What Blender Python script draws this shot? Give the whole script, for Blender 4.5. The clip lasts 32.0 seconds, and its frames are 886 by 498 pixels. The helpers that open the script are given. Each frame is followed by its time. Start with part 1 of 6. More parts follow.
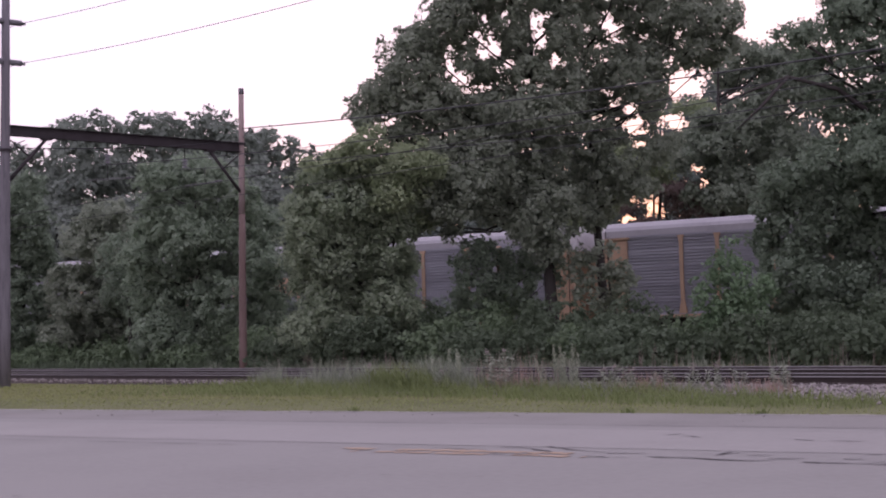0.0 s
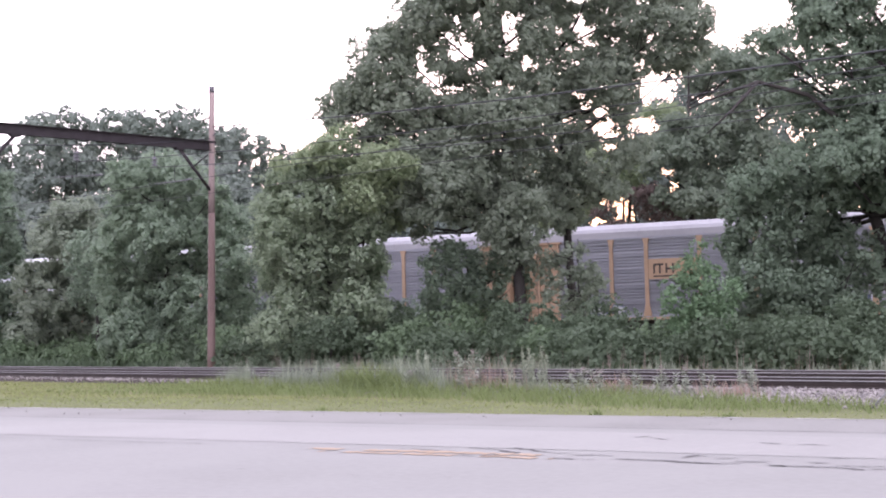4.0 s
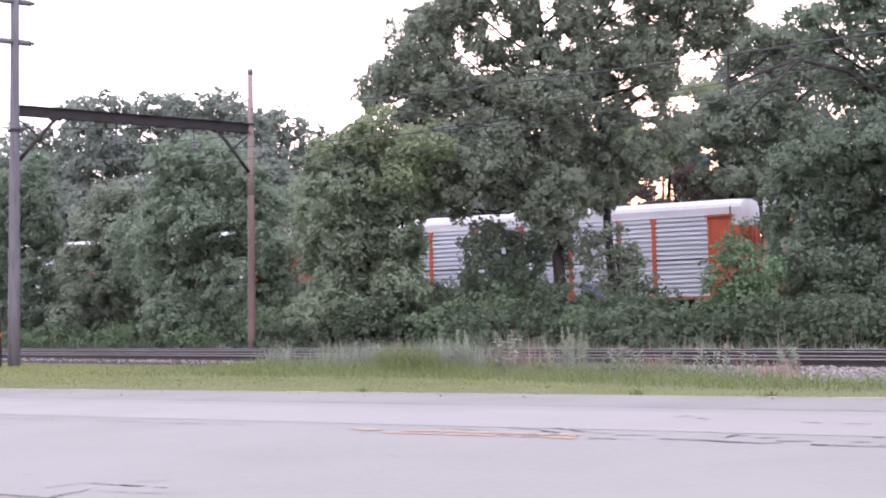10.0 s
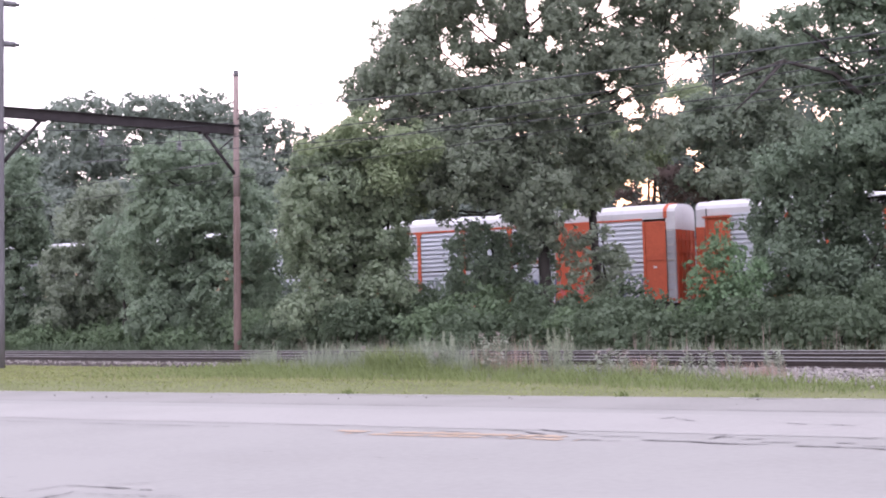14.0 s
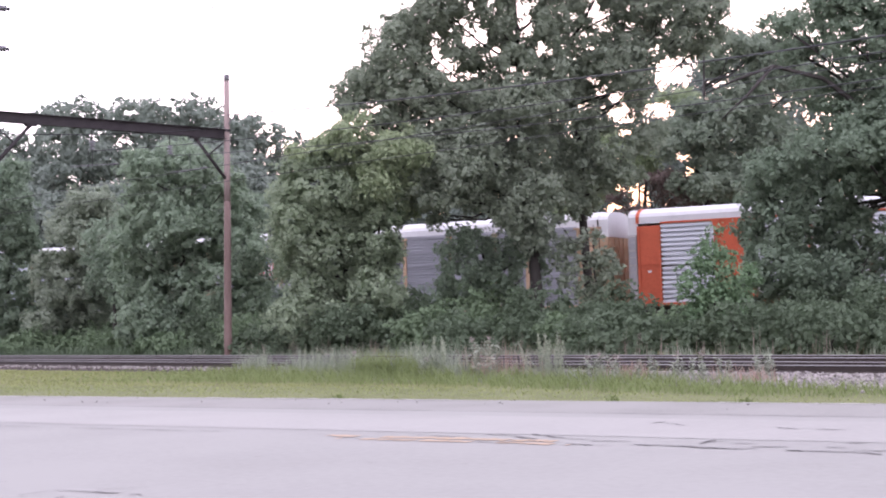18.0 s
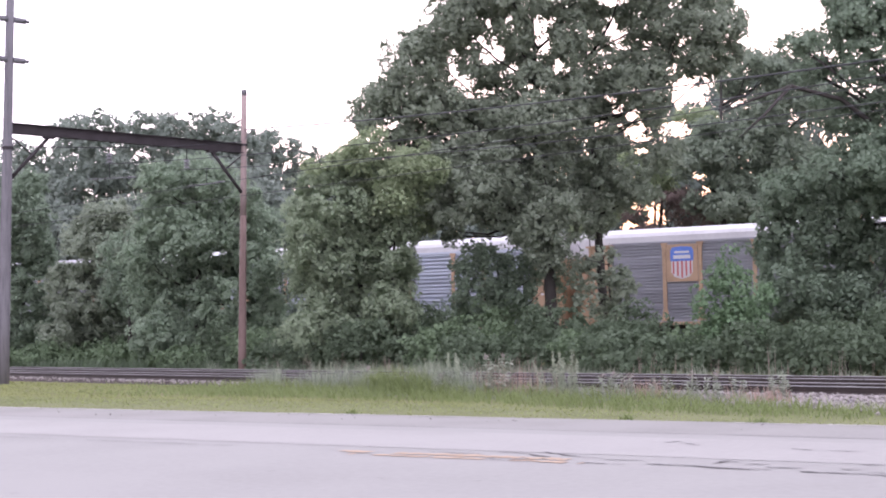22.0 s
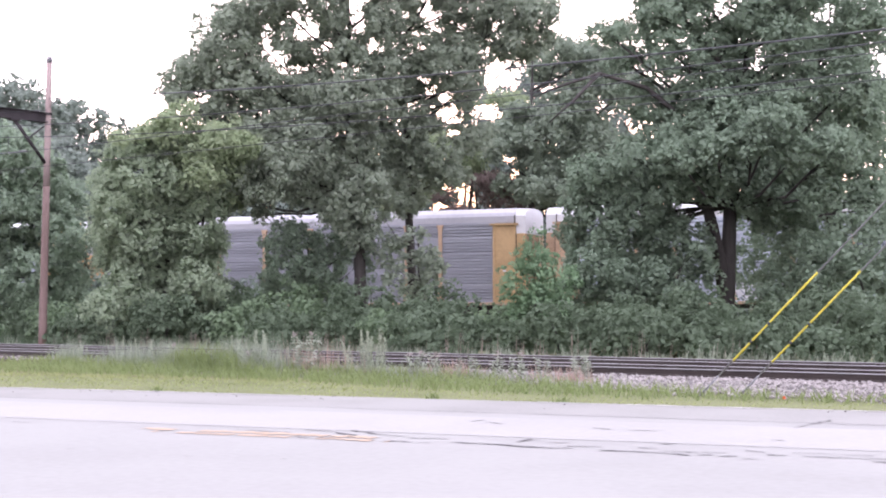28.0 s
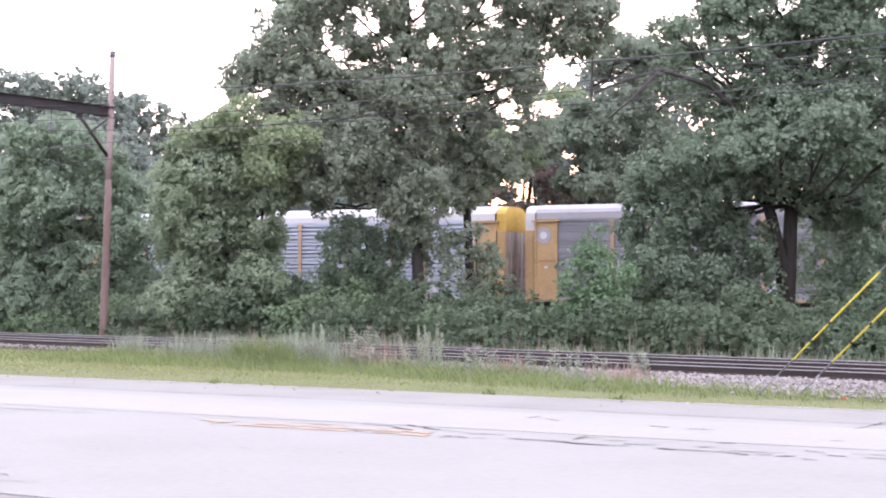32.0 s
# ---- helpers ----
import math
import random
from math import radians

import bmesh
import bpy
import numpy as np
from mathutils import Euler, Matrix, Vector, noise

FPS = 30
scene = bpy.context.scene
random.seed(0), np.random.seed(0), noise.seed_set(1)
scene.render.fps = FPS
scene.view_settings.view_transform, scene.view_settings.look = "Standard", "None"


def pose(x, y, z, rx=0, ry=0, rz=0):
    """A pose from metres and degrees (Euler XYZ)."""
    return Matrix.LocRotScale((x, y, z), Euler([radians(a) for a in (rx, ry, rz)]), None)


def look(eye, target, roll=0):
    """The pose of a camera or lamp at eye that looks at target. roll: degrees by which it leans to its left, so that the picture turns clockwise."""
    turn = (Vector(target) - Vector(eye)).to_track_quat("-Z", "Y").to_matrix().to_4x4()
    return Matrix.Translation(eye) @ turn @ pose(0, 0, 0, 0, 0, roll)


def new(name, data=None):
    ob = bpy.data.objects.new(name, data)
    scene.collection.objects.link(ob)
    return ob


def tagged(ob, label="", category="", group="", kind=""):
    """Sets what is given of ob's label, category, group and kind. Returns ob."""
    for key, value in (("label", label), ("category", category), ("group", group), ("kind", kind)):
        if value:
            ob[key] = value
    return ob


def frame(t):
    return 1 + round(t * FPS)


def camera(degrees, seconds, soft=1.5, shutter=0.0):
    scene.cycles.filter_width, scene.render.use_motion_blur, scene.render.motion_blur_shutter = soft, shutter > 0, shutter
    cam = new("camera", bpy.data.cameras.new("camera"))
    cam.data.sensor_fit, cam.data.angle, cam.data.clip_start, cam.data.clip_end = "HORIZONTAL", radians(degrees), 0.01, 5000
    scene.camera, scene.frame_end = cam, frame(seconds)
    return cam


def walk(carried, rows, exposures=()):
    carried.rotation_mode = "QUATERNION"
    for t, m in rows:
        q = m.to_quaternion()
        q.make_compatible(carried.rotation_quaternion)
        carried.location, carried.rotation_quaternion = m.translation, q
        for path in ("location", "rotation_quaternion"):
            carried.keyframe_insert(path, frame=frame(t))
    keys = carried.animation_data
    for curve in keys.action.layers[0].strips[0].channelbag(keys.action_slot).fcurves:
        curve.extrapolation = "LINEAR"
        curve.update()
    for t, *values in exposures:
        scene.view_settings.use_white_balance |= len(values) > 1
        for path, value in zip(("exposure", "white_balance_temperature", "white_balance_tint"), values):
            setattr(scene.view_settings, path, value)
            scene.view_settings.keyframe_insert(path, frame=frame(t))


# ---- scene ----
# ---- camera ----
cam = camera(34.2, 32.0, soft=2.0)
EYE = 1.55
# seconds, tilt, lean, yaw of a camera that is held in one place
TURNS = [
    (0, 93.05, 1.92, 0.00),
    (0.5, 92.85, 1.75, -0.58),
    (1, 92.74, 1.88, -0.80),
    (1.5, 93.11, 1.71, -0.79),
    (2, 93.09, 1.74, -0.78),
    (2.5, 93.21, 1.76, -1.04),
    (3, 93.08, 1.81, -1.15),
    (3.5, 93.05, 1.56, -1.12),
    (5.5, 92.96, 1.20, -1.40),
    (6, 92.88, 1.02, -0.80),
    (6.5, 92.90, 0.85, -0.54),
    (7, 92.63, 0.82, -0.35),
    (7.5, 92.46, 0.80, -0.32),
    (8, 92.47, 0.61, -0.30),
    (8.5, 92.53, 0.76, -0.15),
    (9, 92.56, 1.89, 0.08),
    (9.5, 92.77, 1.79, 0.49),
    (10, 92.32, 1.72, 0.34),
    (10.5, 92.21, 1.85, 0.18),
    (11, 92.13, 1.87, 0.11),
    (11.5, 92.15, 1.90, -0.04),
    (12, 92.15, 1.92, -0.03),
    (12.5, 92.15, 1.90, -0.02),
    (13, 92.43, 1.82, -0.19),
    (13.5, 92.41, 1.84, -0.17),
    (14, 92.37, 1.75, -0.22),
    (14.5, 92.35, 1.82, -0.24),
    (16.5, 92.43, 1.83, -0.42),
    (17, 92.52, 1.81, -0.60),
    (17.5, 92.54, 1.82, -0.58),
    (18, 92.54, 1.74, -0.59),
    (18.5, 92.45, 1.63, -0.48),
    (19, 92.49, 1.28, -0.67),
    (19.5, 92.76, 1.20, -1.12),
    (20, 92.78, 1.25, -0.29),
    (20.5, 92.88, 1.23, 0.00),
    (21, 92.93, 1.18, 0.03),
    (21.5, 92.98, 1.15, -0.04),
    (22, 93.21, 1.08, -0.02),
    (22.5, 93.40, 1.10, -0.02),
    (23, 93.01, 1.26, -0.19),
    (23.5, 92.84, 1.22, -0.25),
    (24, 92.77, 1.20, -0.34),
    (24.5, 92.67, 1.19, -0.90),
    (25, 92.37, 1.20, -2.55),
    (25.5, 92.70, 1.01, -3.85),
    (26, 92.28, 0.55, -5.24),
    (26.5, 91.98, -0.14, -7.45),
    (28.5, 92.32, 0.38, -7.47),
    (29, 92.15, 0.54, -7.19),
    (29.5, 91.99, 0.20, -6.69),
    (30, 91.95, -0.11, -6.24),
    (30.5, 91.94, -0.23, -5.93),
    (31, 92.07, -0.24, -5.93),
    (31.5, 92.04, -0.30, -5.70),
    (32, 92.09, -0.36, -5.32),
]
walk(cam, [(t, pose(0, 0, EYE, a, b, c)) for t, a, b, c in TURNS],
     exposures=[(0.0, -1.25, 6600, 27), (0.3, -0.9, 6600, 24), (0.7, -0.4, 6550, 20), (1.2, -0.12, 6500, 18), (2.5, 0.0, 6500, 16), (7.0, 0.06, 6500, 16), (9.0, 0.05, 6500, 16), (10.0, 0.0, 6500, 16), (12.0, 0.0, 6500, 16), (24.0, 0.0, 6500, 16), (25.0, 0.07, 6500, 16), (26.0, 0.24, 6500, 16), (29.0, 0.43, 6500, 13), (32.0, 0.43, 6500, 13)])

# ---- world and sun: after sunset, bright thin overcast ----
SUN_AZ = math.radians(9)          # clockwise from the y axis
world = bpy.data.worlds.new("evening_sky")
scene.world = world
world.use_nodes = True
wn, wl = world.node_tree.nodes, world.node_tree.links
bg = wn["Background"]
sky = wn.new("ShaderNodeTexSky")
sky.sky_type, sky.sun_disc = "NISHITA", False
sky.sun_elevation, sky.sun_rotation = math.radians(2.5), SUN_AZ
sky.air_density, sky.dust_density, sky.ozone_density = 1.2, 3.0, 1.0
veil = wn.new("ShaderNodeMix")
veil.data_type = "RGBA"
way, height, thin = wn.new("ShaderNodeTexCoord"), wn.new("ShaderNodeSeparateXYZ"), wn.new("ShaderNodeMapRange")
thin.inputs["From Min"].default_value, thin.inputs["From Max"].default_value = 0.04, 0.15
thin.inputs["To Min"].default_value, thin.inputs["To Max"].default_value = 0.46, 0.70
wl.new(way.outputs["Generated"], height.inputs[0])
wl.new(height.outputs[2], thin.inputs[0])
wl.new(thin.outputs[0], veil.inputs[0])
veil.inputs[7].default_value = (10.7, 10.4, 12.4, 1)      # the thin high cloud's light
wl.new(sky.outputs[0], veil.inputs[6])
wl.new(veil.outputs[2], bg.inputs[0])
bg.inputs[1].default_value = 0.31
sun = new("sun", bpy.data.lights.new("sun", "SUN"))
sun.data.energy, sun.data.angle, sun.data.color = 0.6, math.radians(12), (1.0, 0.82, 0.66)
sun.matrix_world = look((0, 0, 60), (-math.sin(SUN_AZ) * 100, -math.cos(SUN_AZ) * 100, 60 - 9))


# ---- materials ----
def mat(name, colour, rough=0.7, metal=0.0, vary=0.25, scale=3.0, fine=40.0, bump=0.0, tint=None, per=None, gloss=0.3, leaf=0.0, stretch=(1, 1, 1)):
    """Two scales of noise on a colour; per: 'object' or 'island' varies pieces."""
    m = bpy.data.materials.new(name)
    m.use_nodes = True
    n, l = m.node_tree.nodes, m.node_tree.links
    b = n["Principled BSDF"]
    tc = n.new("ShaderNodeTexCoord")
    mp = n.new("ShaderNodeMapping")
    mp.inputs["Scale"].default_value = stretch
    l.new(tc.outputs["Object"], mp.inputs[0])
    big, small = n.new("ShaderNodeTexNoise"), n.new("ShaderNodeTexNoise")
    big.inputs["Scale"].default_value, small.inputs["Scale"].default_value = scale, fine
    big.inputs["Detail"].default_value = 5
    for k in (big, small):
        l.new(mp.outputs[0], k.inputs[0])
    add = n.new("ShaderNodeMath")
    add.operation = "MULTIPLY_ADD"
    l.new(small.outputs[0], add.inputs[0])
    add.inputs[1].default_value = 0.5
    l.new(big.outputs[0], add.inputs[2])
    last = add
    if per:
        r = n.new("ShaderNodeObjectInfo" if per == "object" else "ShaderNodeNewGeometry")
        add2 = n.new("ShaderNodeMath")
        add2.operation = "MULTIPLY_ADD"
        l.new(r.outputs["Random" if per == "object" else "Random Per Island"], add2.inputs[0])
        add2.inputs[1].default_value = 0.55
        l.new(add.outputs[0], add2.inputs[2])
        last = add2
    ramp = n.new("ShaderNodeValToRGB")
    lo, hi = (0.5, 1.0) if not per else (0.55, 1.4)
    ramp.color_ramp.elements[0].position, ramp.color_ramp.elements[1].position = lo * 0.72, min(1.0, hi * 0.72 + 0.1)
    t = tint or colour
    ramp.color_ramp.elements[0].color = (*[c * (1 - vary) for c in colour], 1)
    ramp.color_ramp.elements[1].color = (*[min(1, c * (1 + vary)) for c in t], 1)
    l.new(last.outputs[0], ramp.inputs[0])
    l.new(ramp.outputs[0], b.inputs["Base Color"])
    b.inputs["Roughness"].default_value, b.inputs["Metallic"].default_value = rough, metal
    b.inputs["Specular IOR Level"].default_value = 0.15 if leaf else gloss
    if bump:
        bp = n.new("ShaderNodeBump")
        bp.inputs["Strength"].default_value, bp.inputs["Distance"].default_value = bump, 0.02
        l.new(add.outputs[0], bp.inputs["Height"])
        l.new(bp.outputs[0], b.inputs["Normal"])
    if leaf:
        tr, mx, dim = n.new("ShaderNodeBsdfTranslucent"), n.new("ShaderNodeAddShader"), n.new("ShaderNodeMix")
        dim.data_type, dim.inputs[0].default_value = "RGBA", 1 - leaf          # light that passes the blade
        l.new(ramp.outputs[0], dim.inputs[6])
        dim.inputs[7].default_value = (0, 0, 0, 1)
        l.new(dim.outputs[2], tr.inputs[0])
        l.new(b.outputs[0], mx.inputs[0])
        l.new(tr.outputs[0], mx.inputs[1])
        l.new(mx.outputs[0], n["Material Output"].inputs[0])
    return m


VERGE = mat("mown_verge", (0.099, 0.121, 0.038), 0.95, vary=0.22, scale=0.5, fine=9, tint=(0.115, 0.125, 0.056), bump=0.5)
GROUND = mat("meadow_soil", (0.075, 0.085, 0.035), 0.95, vary=0.35, scale=0.7, fine=14, tint=(0.12, 0.12, 0.05))
ROAD = mat("worn_pavement", (0.230, 0.226, 0.215), 0.85, vary=0.10, scale=0.35, fine=9, bump=0.15)
ROAD_BAND = mat("polished_lane", (0.260, 0.253, 0.242), 0.85, vary=0.09, scale=0.3, fine=9, bump=0.1)
SHOULDER = mat("shoulder_pavement", (0.208, 0.202, 0.192), 0.9, vary=0.13, scale=0.5, fine=12, bump=0.2)
PALE_EDGE = mat("pale_pavement_lip", (0.36, 0.35, 0.335), 0.9, vary=0.2, scale=1.5, fine=15)
TAR = mat("tar_seal", (0.072, 0.067, 0.070), 0.6, vary=0.3)
YELLOW_LINE = mat("faded_yellow_paint", (0.322, 0.243, 0.180), 0.85, vary=0.18, scale=2.0, fine=18)
GRIT = mat("lot_gravel", (0.19, 0.178, 0.172), 0.95, vary=0.3, scale=1.5, fine=30, bump=0.4)
BED = mat("oily_track_bed", (0.048, 0.037, 0.036), 0.95, vary=0.4, scale=3, fine=25, bump=0.5)
STONE = mat("pale_limestone", (0.198, 0.181, 0.174), 0.9, vary=0.6, per="island")
RAIL = mat("rail_steel", (0.034, 0.026, 0.024), 0.6, 0.2, vary=0.3)
RAIL_TOP = mat("polished_rail_head", (0.26, 0.25, 0.255), 0.5, 0.3, vary=0.1)
TIE = mat("creosoted_tie", (0.055, 0.045, 0.04), 0.9, vary=0.4, scale=5, per="object")
GREY_WOOD = mat("weathered_pole_wood", (0.128, 0.122, 0.134), 0.9, vary=0.42, scale=2, fine=20, bump=0.3, stretch=(6, 6, 0.5))
BROWN_WOOD = mat("brown_pole_wood", (0.143, 0.099, 0.090), 0.9, vary=0.45, scale=0.7, fine=12, bump=0.3, stretch=(3, 3, 0.35))
BARE_WOOD = mat("bleached_pole_wood", (0.250, 0.192, 0.184), 0.9, vary=0.3, scale=0.7, fine=12, bump=0.3, stretch=(3, 3, 0.35))
BEAM = mat("rusty_dark_steel", (0.040, 0.034, 0.037), 0.8, 0.3, vary=0.35, scale=2, fine=15)
PORCELAIN = mat("grey_porcelain", (0.15, 0.145, 0.16), 0.4, vary=0.1)
WIRE = mat("old_wire", (0.06, 0.06, 0.065), 0.6, 0.3, vary=0.1)
GUARD = mat("yellow_guy_guard", (0.42, 0.36, 0.045), 0.6, vary=0.15, scale=5)
GALVANISED = mat("galvanised_rod", (0.20, 0.20, 0.21), 0.5, 0.3, vary=0.15)
ORANGE_CAP = mat("orange_marker", (0.45, 0.08, 0.025), 0.6, vary=0.1)
BARK = mat("oak_bark", (0.042, 0.037, 0.035), 0.95, vary=0.35, scale=3, fine=25, bump=0.5, stretch=(3, 3, 0.6))
LEAF_OAK = mat("oak_leaves", (0.114, 0.133, 0.108), 0.7, vary=0.15, scale=0.35, fine=3, per="island", tint=(0.139, 0.160, 0.122), leaf=0.9)
LEAF_ELM = mat("elm_leaves", (0.107, 0.138, 0.107), 0.7, vary=0.17, scale=0.3, fine=3, per="island", tint=(0.129, 0.162, 0.118), leaf=0.95)
LEAF_RED_OAK = mat("red_oak_leaves", (0.084, 0.107, 0.081), 0.7, vary=0.19, scale=0.35, fine=3, per="island", tint=(0.107, 0.137, 0.099), leaf=0.8)
LEAF_LIGHT = mat("young_leaves", (0.074, 0.100, 0.067), 0.7, vary=0.17, scale=0.4, fine=3, per="island", tint=(0.089, 0.122, 0.073), leaf=0.72)
# far wood leaves: pale bluish distance haze mixed into the colour
LEAF_WOOD = mat("hazy_wood_leaves", (0.100, 0.119, 0.109), 0.7, vary=0.18, scale=0.12, fine=2, per="island", tint=(0.122, 0.142, 0.121), leaf=0.95)
LEAF_SAPLING = mat("sapling_leaves", (0.072, 0.112, 0.069), 0.7, vary=0.19, scale=0.4, fine=3, per="island", tint=(0.095, 0.141, 0.081), leaf=0.7)
LEAF_DARK = mat("deep_wood_leaves", (0.091, 0.110, 0.100), 0.7, vary=0.15, scale=0.2, fine=2, per="island", tint=(0.105, 0.124, 0.109), leaf=0.9)
LEAF_YELLOW = mat("yellowing_leaves", (0.131, 0.160, 0.103), 0.7, vary=0.15, scale=0.35, fine=3, per="island", tint=(0.155, 0.184, 0.115), leaf=0.95)
# oak behind the line, with its haze put into the leaf colour
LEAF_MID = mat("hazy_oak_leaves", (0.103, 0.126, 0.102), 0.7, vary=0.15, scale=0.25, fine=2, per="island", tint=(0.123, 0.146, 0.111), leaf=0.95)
LEAF_WARM = mat("warm_green_leaves", (0.122, 0.148, 0.112), 0.7, vary=0.16, scale=0.35, fine=3, per="island", tint=(0.146, 0.176, 0.121), leaf=0.9)
LEAF_RUST = mat("reddish_leaves", (0.094, 0.072, 0.066), 0.7, vary=0.15, scale=0.35, fine=3, per="island", leaf=0.8)
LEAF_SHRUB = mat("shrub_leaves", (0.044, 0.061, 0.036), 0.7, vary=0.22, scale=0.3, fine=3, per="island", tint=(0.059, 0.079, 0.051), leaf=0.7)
GRASS_TALL = mat("rank_grass", (0.076, 0.100, 0.039), 0.8, vary=0.09, scale=0.5, fine=3, per="island", tint=(0.099, 0.121, 0.051), leaf=0.85)
GRASS = mat("verge_grass", (0.108, 0.125, 0.044), 0.85, vary=0.16, scale=0.5, fine=3, per="island", tint=(0.122, 0.137, 0.055), leaf=0.8)
WEED = mat("pale_weed", (0.146, 0.172, 0.127), 0.85, vary=0.25, scale=0.5, fine=3, per="island", tint=(0.169, 0.190, 0.146), leaf=0.35)
MILKWEED = mat("milkweed_leaf", (0.150, 0.168, 0.128), 0.8, vary=0.25, scale=0.5, fine=3, per="island", tint=(0.185, 0.200, 0.160), leaf=0.35)
PLUME = mat("feathery_leaf", (0.167, 0.189, 0.135), 0.8, vary=0.25, scale=0.5, fine=3, per="island", tint=(0.194, 0.211, 0.162), leaf=0.6)
STRAW = mat("dry_stalk", (0.247, 0.179, 0.151), 0.9, vary=0.3, per="island", leaf=0.2)
STALK = mat("weathered_stalk", (0.19, 0.155, 0.135), 0.9, vary=0.3, per="island", leaf=0.2)
BLOOM = mat("dusty_bloom", (0.27, 0.235, 0.22), 0.9, vary=0.2, per="island")
SLAT_GREY = mat("galvanised_grey", (0.235, 0.235, 0.262), 0.5, 0.4, vary=0.34, scale=0.8, fine=5, stretch=(0.12, 1, 2.2))
SLAT_SILVER = mat("galvanised_bright", (0.54, 0.555, 0.61), 0.45, 0.4, vary=0.2, scale=0.8, fine=5, stretch=(0.12, 1, 2.2))
SLAT_BLUE = mat("galvanised_bluish", (0.37, 0.395, 0.46), 0.45, 0.4, vary=0.25, scale=0.8, fine=5, stretch=(0.12, 1, 2.2))
ROOF_WHITE = mat("white_roof_sheet", (0.52, 0.51, 0.53), 0.55, vary=0.10, scale=0.5, fine=5)
ROOF_GREY = mat("grey_roof_sheet", (0.32, 0.312, 0.335), 0.55, 0.1, vary=0.12, scale=0.5, fine=5)
TAN = mat("tan_rail_paint", (0.36, 0.245, 0.165), 0.65, vary=0.18, scale=1.0, fine=8)
YELLOW = mat("yellow_rail_paint", (0.39, 0.262, 0.138), 0.65, vary=0.18, scale=1.0, fine=8)
ORANGE = mat("orange_rail_paint", (0.408, 0.085, 0.042), 0.65, vary=0.18, scale=1.0, fine=8)
STREAKED = mat("rust_streaked_grey", (0.17, 0.105, 0.09), 0.8, vary=0.3, scale=0.8, fine=6, tint=(0.36, 0.33, 0.32), stretch=(2.5, 2.5, 0.25))
HOOD_YELLOW = mat("bright_yellow_hood", (0.46, 0.30, 0.075), 0.65, vary=0.18, scale=1.0, fine=8)
BROWN = mat("brown_rail_primer", (0.20, 0.11, 0.09), 0.8, vary=0.25, scale=1.0, fine=8, stretch=(2, 2, 0.4))
UNDER = mat("grimy_underframe", (0.06, 0.05, 0.045), 0.85, 0.1, vary=0.3)
GRAFF_WHITE = mat("white_spray", (0.43, 0.43, 0.45), 0.7, vary=0.15, scale=2)
GRAFF_PALE = mat("pale_spray", (0.40, 0.40, 0.30), 0.7, vary=0.15, scale=2)
GRAFF_DARK = mat("dark_spray", (0.10, 0.11, 0.18), 0.7, vary=0.2, scale=2)
GRAFF_TEAL = mat("teal_spray", (0.16, 0.40, 0.40), 0.7, vary=0.2, scale=2)
STRIPE_RED = mat("red_stripe", (0.42, 0.10, 0.10), 0.6, vary=0.15)
SIGN_BLUE = mat("blue_sign", (0.10, 0.18, 0.50), 0.6, vary=0.1)


# ---- mesh helpers ----
def part(name, bm, material, parent=None, label=""):
    """One mesh object from a bmesh (or a mesh), under a thing or a part."""
    if isinstance(bm, bmesh.types.BMesh):
        me = bpy.data.meshes.new(name)
        bm.to_mesh(me)
        bm.free()
    else:
        me = bm
    if material and not me.materials:
        me.materials.append(material)
    ob = new(name, me)
    if parent:
        ob.parent = parent
    if label:
        ob["label"] = label
    return ob


def thing(name, m, label, category, group="", kind=""):
    ob = new(name)
    ob.empty_display_size = 0.3
    ob.matrix_world = m
    return tagged(ob, label, category, group, kind)


def box(bm, x0, x1, y0, y1, z0, z1, bevel=0.0):
    r = bmesh.ops.create_cube(bm, size=1, matrix=Matrix.Translation(((x0 + x1) / 2, (y0 + y1) / 2, (z0 + z1) / 2)) @ Matrix.Diagonal((x1 - x0, y1 - y0, z1 - z0, 1)))
    if bevel:
        bmesh.ops.bevel(bm, geom=list({e for v in r["verts"] for e in v.link_edges}), offset=bevel, segments=1, affect="EDGES")
    return bm


def boxes(*dims, bevel=0.0):
    bm = bmesh.new()
    for d in dims:
        box(bm, *d, bevel=bevel)
    return bm


def tube_data(path, radii, sides=7):
    """Vertices and faces of a tapered tube along a path."""
    P = [Vector(p) for p in path]
    vs, fs = [], []
    for i, p in enumerate(P):
        d = (P[min(i + 1, len(P) - 1)] - P[max(i - 1, 0)]).normalized()
        a = d.cross(Vector((0.31, 0.95, 0.05))).normalized()
        b = d.cross(a)
        for k in range(sides):
            w = 2 * math.pi * k / sides
            vs.append(p + (a * math.cos(w) + b * math.sin(w)) * radii[i])
    for i in range(len(P) - 1):
        for k in range(sides):
            k2 = (k + 1) % sides
            fs.append((i * sides + k, i * sides + k2, (i + 1) * sides + k2, (i + 1) * sides + k))
    fs.append(tuple(range(sides))[::-1])
    fs.append(tuple(range((len(P) - 1) * sides, len(P) * sides)))
    return vs, fs


def tube(name, path, radii, material, parent=None, label="", sides=7, smooth=True):
    vs, fs = tube_data(path, radii, sides)
    me = bpy.data.meshes.new(name)
    me.from_pydata([tuple(v) for v in vs], [], fs)
    if smooth:
        me.polygons.foreach_set("use_smooth", [True] * len(fs))
    return part(name, me, material, parent, label)


